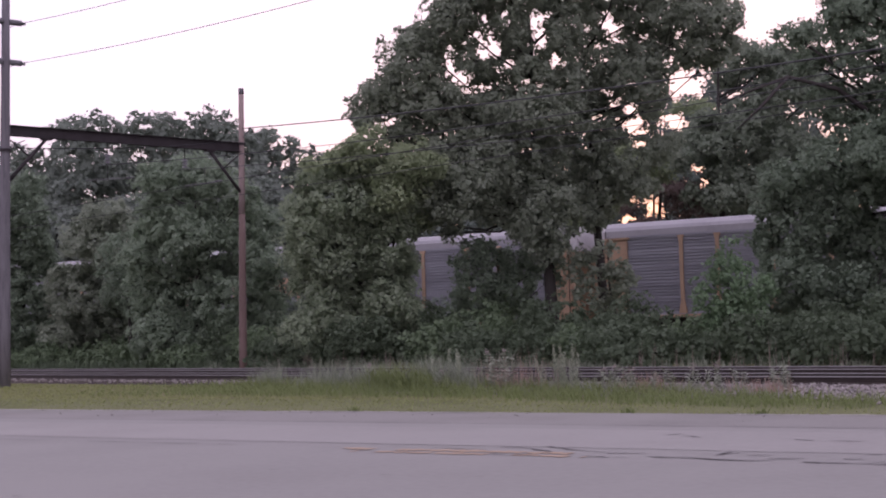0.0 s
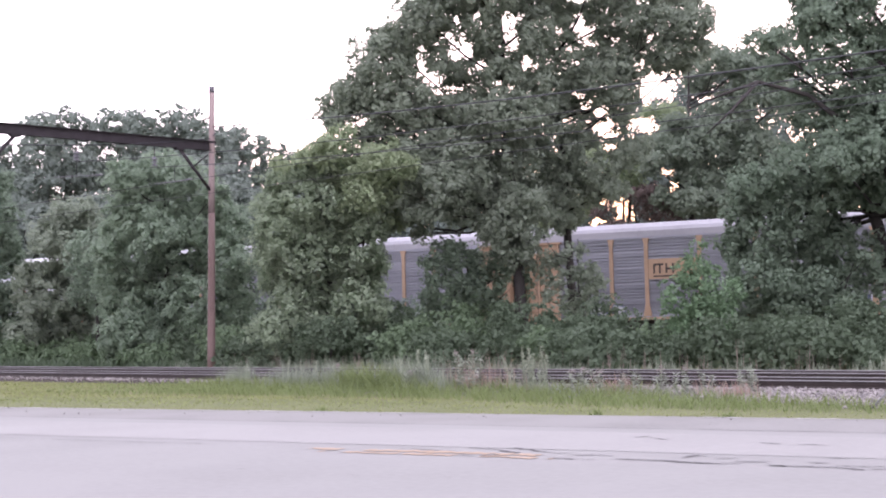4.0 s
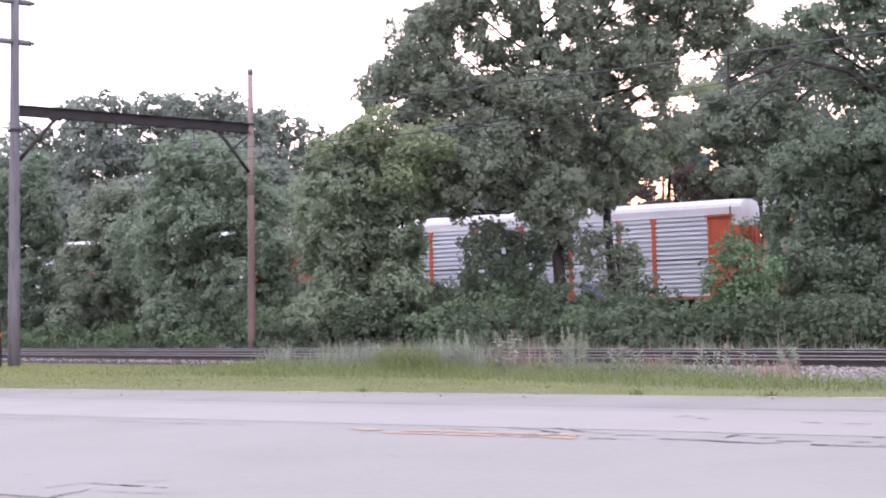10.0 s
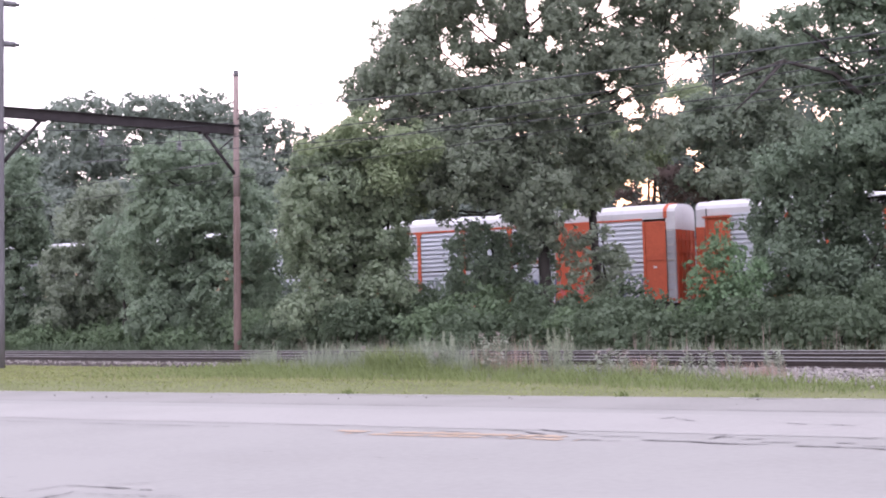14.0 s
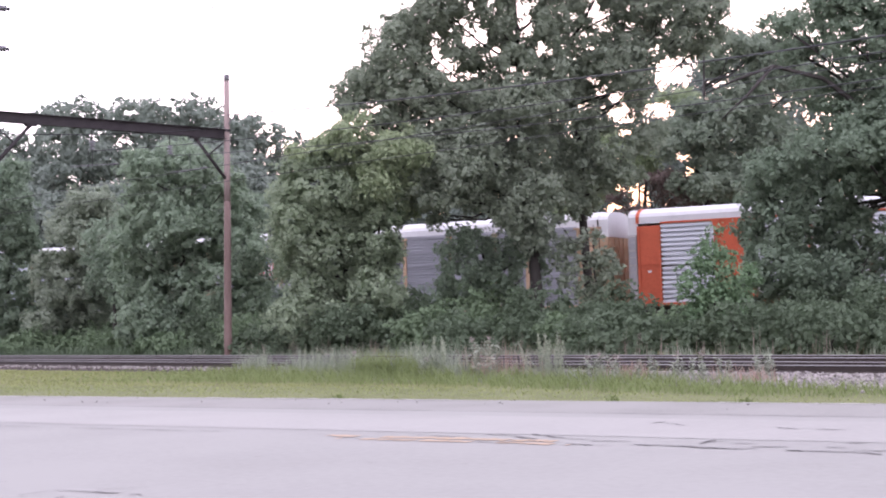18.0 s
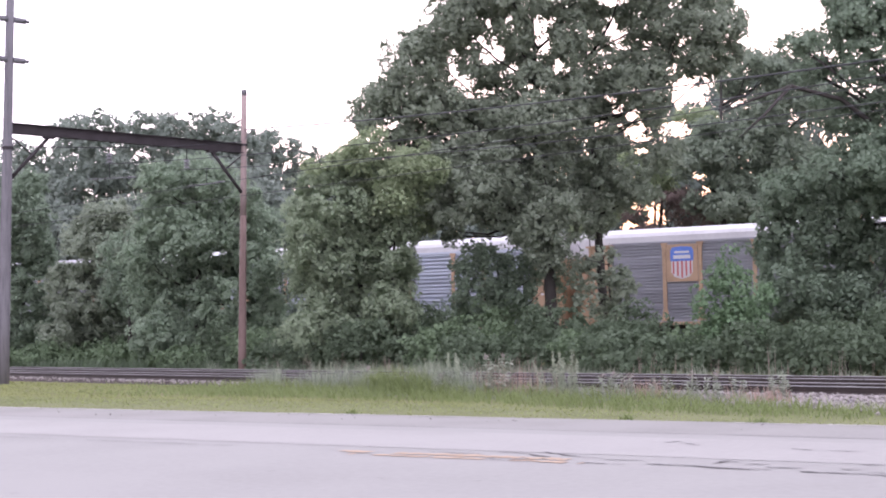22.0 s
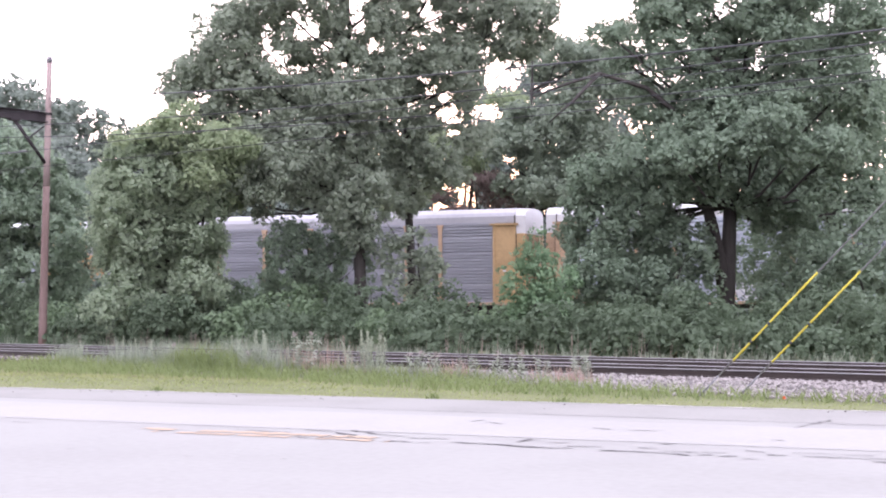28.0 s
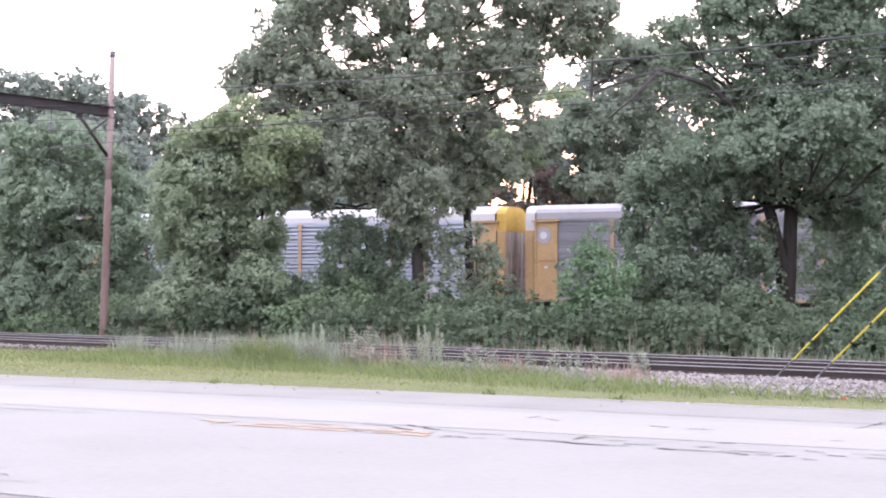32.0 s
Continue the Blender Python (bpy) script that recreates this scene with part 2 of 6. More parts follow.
def quads(name, V, material):
    """A mesh of loose quads from an array (n, 4, 3)."""
    n = len(V)
    me = bpy.data.meshes.new(name)
    me.vertices.add(n * 4)
    me.vertices.foreach_set("co", V.astype(np.float32).ravel())
    me.loops.add(n * 4)
    me.loops.foreach_set("vertex_index", np.arange(n * 4, dtype=np.int32))
    me.polygons.add(n)
    me.polygons.foreach_set("loop_start", np.arange(0, n * 4, 4, dtype=np.int32))
    me.materials.append(material)
    me.update(calc_edges=True)
    return me


def unit(a):
    return a / np.maximum(np.linalg.norm(a, axis=1), 1e-6)[:, None]


def leaf_quads(rng, C, out, size, lift=0.3, wide=0.66, mess=0.5):
    """A folded leaf at each centre; out: the way that its face looks."""
    n = len(C)
    up = unit(out + rng.normal(0, mess, (n, 3)) + (0, 0, lift))
    d = unit(np.cross(up, rng.normal(0, 1, (n, 3))))
    s = np.cross(d, up)
    L = (size * rng.uniform(0.65, 1.35, n))[:, None]
    W = L * wide * 0.5
    fold = L * 0.10
    return np.stack([C - d * L * 0.5, C + s * W + up * fold, C + d * L * 0.5 - up * fold, C - s * W + up * fold], 1)


def sprays(rng, lobes, dens, per, spread):
    """Leaf centres and face directions: drooping leafy sprays that shingle ellipsoid lobes (x, y, z, rx, ry, rz)."""
    L = np.array(lobes, float)
    area = 4 * math.pi * (((L[:, 3] * L[:, 4]) ** 1.6 + (L[:, 3] * L[:, 5]) ** 1.6 + (L[:, 4] * L[:, 5]) ** 1.6) / 3) ** 0.625
    pick = np.repeat(np.arange(len(L)), np.maximum(8, 1.3 * area * dens / (math.pi * spread ** 2)).astype(int))
    n = len(pick)
    u = unit(rng.normal(0, 1, (n, 3)))
    q = rng.random(n)
    r = np.where(q < 0.33, rng.uniform(0.3, 0.85, n), np.where(q < 0.86, rng.uniform(0.75, 1.12, n), rng.uniform(1.12, 1.45, n)))
    K = L[pick, :3] + u * r[:, None] * L[pick, 3:]
    deep = np.min(np.linalg.norm((K[:, None] - L[None, :, :3]) / L[None, :, 3:], axis=2), axis=1)
    on = (deep > 0.72) | (rng.random(n) < 0.25)
    K, u, n = K[on], u[on], int(on.sum())
    size = spread * rng.uniform(0.55, 1.4, n)
    axis = unit(u * 0.75 + (0, 0, 0.55) + rng.normal(0, 0.42, (n, 3)))
    a1 = unit(np.cross(axis, rng.normal(0, 1, (n, 3))))
    a2 = np.cross(axis, a1)
    k = np.repeat(np.arange(n), per)
    w, rr = rng.uniform(0, 6.283, len(k)), np.sqrt(rng.random(len(k))) * rng.uniform(0.85, 1.15, len(k))
    side = a1[k] * np.cos(w)[:, None] + a2[k] * np.sin(w)[:, None]
    C = K[k] + side * (rr * size[k])[:, None] + axis[k] * (size[k] * (rng.normal(0, 0.2, len(k)) - 0.25 * rr ** 2))[:, None]
    return C, unit(axis[k] + side * (0.4 * rr)[:, None])


def tree(name, x, y, lobes, dens, per, leaf, material, label, trunk=0.25, seed=1, spread=0.42, lean=0.0, limbs=True, group="", z0=0.0, category="tree", gaps=()):
    """Trunk, limbs to the lobes, and a crown of leaves. Lobes are relative to the foot: (x, z, rx, rz), or with depth (x, y, z, rx, ry, rz)."""
    rng = np.random.default_rng(seed)
    lobes = [l if len(l) == 6 else (l[0], rng.uniform(-1.3, 1.0), l[1], max(0.3, l[2] - 0.1), max(0.5, l[2]), max(0.16, l[3] - 0.06)) for l in lobes]
    t = thing(name, pose(x, y, z0), label, category, group)
    top = max(l[2] for l in lobes)
    fork = 0.55 * top
    path = [(0, 0, -0.2), (lean * 0.2, 0.02, fork * 0.3), (lean * 0.45 + rng.normal(0, 0.08), rng.normal(0, 0.08), fork * 0.65), (lean * 0.7, 0.05, fork), (lean + rng.normal(0, 0.3), rng.normal(0, 0.3), top * 0.95)]
    tube("trunk", path, [trunk * 1.35, trunk, trunk * 0.85, trunk * 0.7, trunk * 0.15], BARK, t, sides=9)
    if limbs:
        for l in lobes:
            c = Vector(l[:3])
            if c.z < 0.3 * top and top > 9:
                continue
            h = max((0.38 if top > 9 else 0.25) * top, min(c.z - 0.55 * math.hypot(c.x, c.y) - 0.4, top * 0.8))
            a = Vector((lean * 0.7 * min(h / fork, 1), 0.03, h))
            m1 = a.lerp(c, 0.5) + Vector((rng.normal(0, 0.15), rng.normal(0, 0.15), -0.08 * (c - a).length + rng.normal(0, 0.15)))
            r0 = trunk * 0.3
            limb = tube("limb", [a, a.lerp(m1, 0.5), m1, m1.lerp(c, 0.6), c + (c - a) * 0.12], [r0, r0 * 0.8, r0 * 0.6, r0 * 0.4, r0 * 0.1], BARK, t, sides=6)
            for j in range(4):
                e = c + Vector(unit(rng.normal(0, 1, (1, 3)))[0] * np.array(l[3:]) * 0.95)
                s = m1.lerp(c, rng.uniform(0.2, 1))
                tube("twig", [s, s.lerp(e, 0.5) + Vector((0, 0, 0.1)), e], [r0 * 0.3, r0 * 0.2, r0 * 0.06], BARK, limb, sides=4)
    C, out = sprays(rng, lobes, dens, per, spread)
    keep = C[:, 2] > 0.05
    for gx, gz, rx, rz in gaps:                  # openings in the crown
        keep &= ((C[:, 0] - gx) / rx) ** 2 + ((C[:, 2] - gz) / rz) ** 2 > rng.uniform(0.35, 1.7, len(C))
    part("crown", quads("crown", leaf_quads(rng, C[keep], out[keep], leaf, 0.12, 0.8, 0.55), material), None, t)
    return t


# ---- setting ----
ROAD_M, RAIL_M, LINE_M = pose(0, 0, 0, 0, 0, -33.8), pose(0, 0, 0, 0, 0, -46.15), pose(0, 0, 0, 0, 0, -29.54)
GZ = -0.04


def setting(name, bm, material, label, m=None, category=""):
    ob = part(name, bm, material)
    if m:
        ob.matrix_world = m
    return tagged(ob, label, category, kind="structure")


bm = bmesh.new()
bmesh.ops.create_grid(bm, x_segments=60, y_segments=60, size=1500)
for v in bm.verts:
    v.co.z = GZ - 0.02
setting("ground", bm, GROUND, "dark weedy ground under the trees", category="ground")

# the road: slab, two wheel bands, shoulder beyond a tar joint
setting("road", boxes((-160, 160, 8.5, 19.04, -0.25, 0.0)), ROAD, "worn pale grey two-lane road with tar cracks", ROAD_M, "road")
setting("road_shoulder", boxes((-160, 160, 19.06, 21.66, -0.25, -0.004)), SHOULDER, "grey paved shoulder with a ragged grassy edge", ROAD_M, "road shoulder")
setting("gravel_lot", boxes((-160, 160, -60, 8.49, -0.25, -0.012)), GRIT, "grey gravel lot beside the road", ROAD_M, "gravel lot")


def wavy_strip(s0, s1, n, width, z, step=0.35, wob=0.05, gaps=0.0, seed=3, slope=0.0, rough=1.0):
    """A crack or painted line with a ragged edge, in the road's own axes."""
    rng = np.random.default_rng(seed)
    bm = bmesh.new()
    s, c, last, on = s0, 0.0, None, True
    while s < s1:
        c = c * 0.90 + rng.normal(0, wob)
        on = rng.random() > gaps * 0.35 if on else rng.random() < 0.35
        w = width * (1 + rough * rng.uniform(-0.65, 0.25))
        y = n + c + slope * (s - s0)
        pair = (bm.verts.new((s, y - w / 2, z)), bm.verts.new((s, y + w / 2, z)))
        if last and (on or not gaps):
            bm.faces.new((last[0], pair[0], pair[1], last[1]))
        last = pair
        s += step * rng.uniform(0.6, 1.4)
    return bm


setting("lane_band", wavy_strip(-150, 150, 17.0, 2.7, 0.004, 1.5, 0.015, 0, 5, 0, 0.06), ROAD_BAND, "paler polished wheel band of the road", ROAD_M, "road marking")
setting("pavement_lip", wavy_strip(-80, 40, 21.585, 0.11, 0.002, 0.25, 0.008, 0.18, 61), PALE_EDGE, "pale crumbling lip of the pavement", ROAD_M, "pavement edge")
setting("tar_joint", wavy_strip(-90, 60, 19.05, 0.05, 0.008, 0.4, 0.006, 0.06, 6), TAR, "dark tar joint along the shoulder", ROAD_M, "tar joint")
setting("tar_joint", wavy_strip(-60, -13.5, 15.0, 0.035, 0.008, 0.4, 0.012, 0.25, 8), TAR, "dark tar joint along the shoulder", ROAD_M, "tar joint")
setting("centre_line", wavy_strip(-11.6, -8.2, 14.93, 0.26, 0.007, 0.06, 0.015, 0.15, 7), YELLOW_LINE, "worn faded yellow centre line", ROAD_M, "road marking")
setting("centre_line", wavy_strip(-11.2, -7.7, 14.57, 0.2, 0.007, 0.06, 0.015, 0.35, 17), YELLOW_LINE, "worn faded yellow centre line", ROAD_M, "road marking")


def crack(s0, n0, s1, n1, w, seed):
    """A ragged tar-filled crack from one place of the road to another."""
    rng = np.random.default_rng(seed)
    a, d = Vector((s0, n0)), Vector((s1 - s0, n1 - n0))
    side = Vector((-d.y, d.x)).normalized()
    k = max(4, int(d.length / 0.05))
    bm, last, off = bmesh.new(), None, 0.0
    for i in range(k + 1):
        f = i / k
        off = off * 0.8 + rng.normal(0, 0.012)
        h = w * 0.5 * (0.25 + 0.75 * math.sin(math.pi * min(1, 0.12 + f * 0.8)) ** 0.6) * rng.uniform(0.55, 1.25)
        c = a + d * f + side * off
        pair = [bm.verts.new((*(c + side * h * q), 0.009)) for q in (-1, 1)]
        if last and rng.random() > 0.02:
            bm.faces.new((last[0], pair[0], pair[1], last[1]))
        last = pair
    bmesh.ops.recalc_face_normals(bm, faces=bm.faces)
    return setting("tar_crack", bm, TAR, "thin dark tar-sealed crack in the road", ROAD_M, "road crack")


CENTRE_CRACKS = [(-10.4, 15.21, -9.53, 15.1, 0.05), (-9.56, 15.49, -9.09, 15.45, 0.05), (-9.05, 15.38, -8.61, 15.1, 0.07), (-9.0, 15.71, -8.28, 15.26, 0.06), (-8.28, 15.26, -7.91, 15.14, 0.03), (-8.86, 14.6, -8.66, 14.72, 0.06), (-9.17, 14.66, -8.89, 14.52, 0.04), (-7.97, 14.62, -7.37, 14.64, 0.05), (-7.85, 15.08, -7.36, 15.06, 0.05), (-7.18, 14.76, -6.73, 14.75, 0.09), (-6.73, 14.75, -5.87, 14.6, 0.09), (-6.5, 15.08, -6.47, 15.51, 0.05), (-6.51, 15.22, -6.33, 15.4, 0.05), (-6.17, 15.17, -5.92, 15.24, 0.05), (-5.82, 14.93, -5.45, 14.97, 0.07), (-5.87, 14.6, -5.67, 14.72, 0.05)]
LANE_CRACKS = [(-5.33, 14.63, -5.12, 14.56, 0.06), (-5.04, 15.02, -4.82, 15.01, 0.06), (-6.37, 17.23, -6.06, 17.05, 0.06), (-5.86, 17.09, -5.48, 17.1, 0.05), (-4.99, 15.55, -4.77, 15.54, 0.05), (-8.23, 17.53, -8.16, 17.83, 0.05), (-8.0, 17.58, -7.64, 17.29, 0.04), (-9.09, 12.27, -8.92, 12.26, 0.02), (-7.98, 12.44, -7.93, 12.51, 0.02), (-11.13, 14.62, -11.04, 14.8, 0.05), (-3.9, 15.22, -3.67, 15.09, 0.05), (-3.6, 14.88, -3.39, 14.87, 0.06), (-3.22, 14.85, -2.84, 14.83, 0.06), (-5.32, 14.59, -4.61, 14.6, 0.06), (-4.61, 14.6, -4.28, 14.48, 0.06), (-4.02, 14.5, -3.83, 14.61, 0.06)]
EDGE_CRACKS = [(-4.67, 14.77, -4.03, 14.88, 0.04), (-3.73, 14.37, -3.57, 14.4, 0.04), (-4.0, 18.82, -3.93, 19.16, 0.05), (-3.93, 19.16, -3.91, 19.69, 0.05), (-4.05, 18.21, -3.99, 18.73, 0.03), (-4.24, 14.56, -4.08, 14.6, 0.05), (-3.94, 16.42, -3.78, 16.43, 0.04), (-10.31, 8.35, -9.91, 8.39, 0.045), (-10.03, 9.0, -9.91, 8.39, 0.038), (-10.46, 9.32, -10.1, 9.36, 0.03), (-10.11, 9.35, -9.69, 9.37, 0.05), (-9.55, 9.33, -9.4, 9.34, 0.04), (-11.63, 9.58, -11.56, 9.65, 0.03), (-10.68, 12.32, -10.63, 12.45, 0.025), (-10.5, 8.89, -10.5, 9.35, 0.02), (-9.83, 8.95, -8.79, 9.08, 0.02), (-10.14, 9.52, -9.78, 9.81, 0.015)]
for i, c in enumerate(CENTRE_CRACKS + LANE_CRACKS + EDGE_CRACKS):
    crack(*c, 70 + i)
for i, (s0, s1, n, w) in enumerate(((-2.9, 14, 14.85, 0.05), (-3.4, 12, 15.15, 0.035), (-2.5, 9, 14.6, 0.05), (1.5, 3.6, 17.3, 0.05), (5, 6.5, 16.6, 0.05), (3.2, 3.9, 11.3, 0.04))):
    setting("tar_crack", wavy_strip(s0, s1, n, w, 0.009, 0.12, 0.02, 0.4, 30 + i), TAR, "thin dark tar-sealed crack in the road", ROAD_M, "road crack")

# ragged gravel crumbs and soil along the far edge of the pavement
rng = np.random.default_rng(31)


def stones(name, P, size, material, label, category, seed=4):
    """Loose angular stones as one piece of stuff."""
    rng = np.random.default_rng(seed)
    base = np.array([(1, 0, 0), (-1, 0, 0), (0, 1, 0), (0, -1, 0), (0, 0, 1), (0, 0, -1)], float)
    tri = np.array([(0, 2, 4), (2, 1, 4), (1, 3, 4), (3, 0, 4), (2, 0, 5), (1, 2, 5), (3, 1, 5), (0, 3, 5)])
    n = len(P)
    V = base[None] * rng.uniform(0.5, 1.2, (n, 6, 1)) + rng.normal(0, 0.25, (n, 6, 3))
    V *= (size * rng.uniform(0.5, 1.5, n))[:, None, None] * np.array((1, 1, 0.75))
    a = rng.uniform(0, 6.28, n)
    ca, sa = np.cos(a)[:, None], np.sin(a)[:, None]
    V = np.stack([V[..., 0] * ca - V[..., 1] * sa, V[..., 0] * sa + V[..., 1] * ca, V[..., 2]], 2) + P[:, None]
    F = (tri[None] + 6 * np.arange(n)[:, None, None]).reshape(-1)
    me = bpy.data.meshes.new(name)
    me.vertices.add(n * 6)
    me.vertices.foreach_set("co", V.astype(np.float32).ravel())
    me.loops.add(len(F))
    me.loops.foreach_set("vertex_index", F.astype(np.int32))
    me.polygons.add(len(F) // 3)
    me.polygons.foreach_set("loop_start", np.arange(0, len(F), 3, dtype=np.int32))
    me.update(calc_edges=True)
    return tagged(part(name, me, material), label, category, kind="stuff")


def to_world(s, n, deg):
    a = math.radians(deg)
    return np.stack([s * math.cos(a) + n * math.sin(a), -s * math.sin(a) + n * math.cos(a)], -1)


def frame_of(X, Y, deg):
    a = math.radians(deg)
    return X * math.cos(a) - Y * math.sin(a), X * math.sin(a) + Y * math.cos(a)


s, n = rng.uniform(-45, 25, 1500), 21.67 + rng.normal(0.0, 0.05, 1500)
P = to_world(s, n, 33.8)
stones("edge_gravel", np.column_stack([P, np.full(len(P), -0.012)]), 0.016, STONE, "pale crumbs of gravel along the pavement edge", "gravel")


s, n = rng.uniform(-45, 20, 110), 19.2 + 2.4 * rng.uniform(0, 1, 110) ** 0.3
P = to_world(s, n, 33.8)
stones("edge_litter", np.column_stack([P, np.full(len(P), 0.0)]), 0.014, BED, "dark crumbs of soil and dead leaves on the shoulder", "litter", 7)

setting("grass_verge", boxes((-70, 22, 21.67, 26.0, -0.2, GZ + 0.006)), VERGE, "short olive-green turf of the road verge", ROAD_M, "verge")

# ---- the two near tracks ----
def prism(profile, s0, s1):
    """Extrude a closed (n, z) profile along s."""
    bm = bmesh.new()
    a = [bm.verts.new((s0, n, z)) for n, z in profile]
    b = [bm.verts.new((s1, n, z)) for n, z in profile]
    k = len(profile)
    for i in range(k):
        bm.faces.new((a[i], a[(i + 1) % k], b[(i + 1) % k], b[i]))
    bm.faces.new(a[::-1])
    bm.faces.new(b)
    bmesh.ops.recalc_face_normals(bm, faces=bm.faces)
    return bm


setting("track_bed", prism([(25.4, -0.2), (25.9, 0.05), (33.0, 0.05), (33.6, -0.2)], -260, 120), BED, "dark oily ballast bed under the tracks", RAIL_M, "track bed")


def railway(name, m, centre, z, label, s0, s1, ties):
    t = thing(name, m, label, "railway track", "railway tracks")
    for side in (-0.755, 0.755):
        c = centre + side
        prof = [(c - 0.07, z - 0.16), (c + 0.07, z - 0.16), (c + 0.07, z - 0.145), (c + 0.012, z - 0.12), (c + 0.012, z - 0.019), (c - 0.012, z - 0.019), (c - 0.012, z - 0.12), (c - 0.07, z - 0.145)]
        rail = part("rail", prism(prof, s0, s1), RAIL, t)
        part("rail_head", prism([(c - 0.038, z - 0.018), (c + 0.038, z - 0.018), (c + 0.038, z - 0.006), (c + 0.03, z), (c - 0.03, z), (c - 0.038, z - 0.006)], s0, s1), RAIL_TOP, rail, "polished rail head")
    me = bpy.data.meshes.new("tie")
    b = boxes((-0.115, 0.115, centre - 1.3, centre + 1.3, z - 0.33, z - 0.155), bevel=0.012)
    b.to_mesh(me)
    b.free()
    me.materials.append(TIE)
    r = random.Random(5)
    for k in range(ties[2]):
        o = part("tie", me, None, t)
        o.location = (ties[0] + (ties[1] - ties[0]) * k / ties[2] + r.uniform(-0.03, 0.03), 0, r.uniform(-0.006, 0.006))
    return t


railway("railway_track", RAIL_M, 27.65, 0.215, "rusty railway track with polished rail heads on dark ties", -240, 110, (-76, -8, 122))
railway("railway_track", RAIL_M, 31.25, 0.215, "rusty railway track with polished rail heads on dark ties", -240, 110, (-84, -8, 122))

# pale limestone shoulder: broad on one side, thin under the weeds on the other
N = 30000
s, n = rng.uniform(-72, -6, N), rng.uniform(21.6, 26.3, N)
P = to_world(s, n, 46.15)
edge = np.interp(P[:, 0], (-14, 1.0, 4.2, 7.0, 14), (25.2, 25.1, 24.6, 22.8, 21.9)) + rng.normal(0, 0.18, N)
keep = (n > edge) & (rng.random(N) < np.interp(P[:, 0], (-14, 0, 4), (0.25, 0.4, 1.0)))
z = np.interp(n, (22.2, 25.6, 26.3), (-0.02, 0.07, 0.08))
stones("ballast_stones", np.column_stack([P, z])[keep], 0.040, STONE, "pale angular limestone ballast beside the track", "ballast", 9)
setting("ballast_shoulder", prism([(22.3, -0.12), (25.6, 0.03), (26.0, 0.04), (26.2, -0.2)], -30, 0), mat("limestone_dust", (0.115, 0.108, 0.106), 0.95, vary=0.3, scale=4, fine=20, bump=0.5), "pale limestone shoulder of the track", RAIL_M, "ballast")

# ---- the far line on its low bank ----
setting("railway_bank", prism([(63.5, -0.2), (66.6, 0.40), (74.8, 0.40), (78.5, -0.2)], -400, 260), BED, "low dark bank that carries the far line", LINE_M, "railway bank")
railway("railway_track", LINE_M, 70.7, 0.66, "railway track on the low bank behind the trees", -380, 240, (-60, 10, 110))


# ---- overhead line: two poles, the beam between them, wires ----
P1, P2 = Vector((-15.19, 49.83, 0)), Vector((-7.90, 56.74, 0))
LEAN1, LEAN2 = Vector((0.020, 0.004, 1)), Vector((0.018, 0.0, 1))


def utility_pole(name, foot, lean, height, r0, r1, material, label):
    t = thing(name, Matrix.Translation(foot), label, "utility pole", "line poles")
    k = [0, 0.15, 0.4, 0.7, 1.0]
    tube("pole", [lean * (height * q) - Vector((0, 0, 0.4 if q == 0 else 0)) for q in k], [r0 + (r1 - r0) * q for q in k], material, t, sides=14)
    return t


pole_a = utility_pole("line_pole", P1, LEAN1, 15.2, 0.215, 0.13, GREY_WOOD, "tall weathered grey wooden line pole with insulators")
pole_b = utility_pole("line_pole", P2, LEAN2, 6.2, 0.158, 0.128, BROWN_WOOD, "reddish brown wooden line pole with a bleached square-cut top")
tube("upper_pole", [LEAN2 * q for q in (6.2, 7.6, 9.2, 11.2)], [0.128, 0.121, 0.112, 0.102], BARE_WOOD, pole_b, "bleached upper pole", 14)
tube("pole_cap", [LEAN2 * q for q in (10.98, 11.1, 11.215)], [0.108, 0.108, 0.106], GREY_WOOD, pole_b, "grey weathered pole top", 14)
D = (P2 - P1).normalized()
U = Vector((0.693, -0.721, 0))


def rod(bm_parent, name, a, b, r, material, label="", sides=8):
    return tube(name, [a, Vector(a).lerp(Vector(b), 0.5), b], [r, r, r], material, bm_parent, label, sides)


for z in (11.25, 12.67):
    for sgn in (1, -1):
        a = LEAN1 * z
        arm = rod(pole_a, "insulator_pin", a, a + D * sgn * 0.3 + U * 0.05, 0.03, BEAM)
        path = [a + D * sgn * q + U * 0.05 for q in (0.12, 0.13, 0.56, 0.57, 0.61, 0.62, 0.70, 0.71)]
        tube("insulator", path, [0.06, 0.105, 0.105, 0.07, 0.035, 0.06, 0.06, 0.03], PORCELAIN, arm, "grey porcelain insulator", 10)
for z in (8.15,):
    bm = bmesh.new()
    bmesh.ops.create_cone(bm, cap_ends=True, segments=14, radius1=0.215, radius2=0.215, depth=0.10, matrix=Matrix.Translation(LEAN1 * z))
    part("clamp_band", bm, BEAM, pole_a)
bm = bmesh.new()
bmesh.ops.create_cone(bm, cap_ends=True, segments=14, radius1=0.16, radius2=0.16, depth=0.09, matrix=Matrix.Translation(LEAN2 * 9.0))
part("clamp_band", bm, BEAM, pole_b)
rod(pole_a, "step_bracket", LEAN1 * 8.2, LEAN1 * 8.2 + D * 0.75 + Vector((0, 0, 0.35)), 0.022, PORCELAIN)
rod(pole_b, "bracket_arm", LEAN2 * 9.2, LEAN2 * 9.2 + U * 0.55 + Vector((0, 0, 0.32)), 0.022, PORCELAIN)

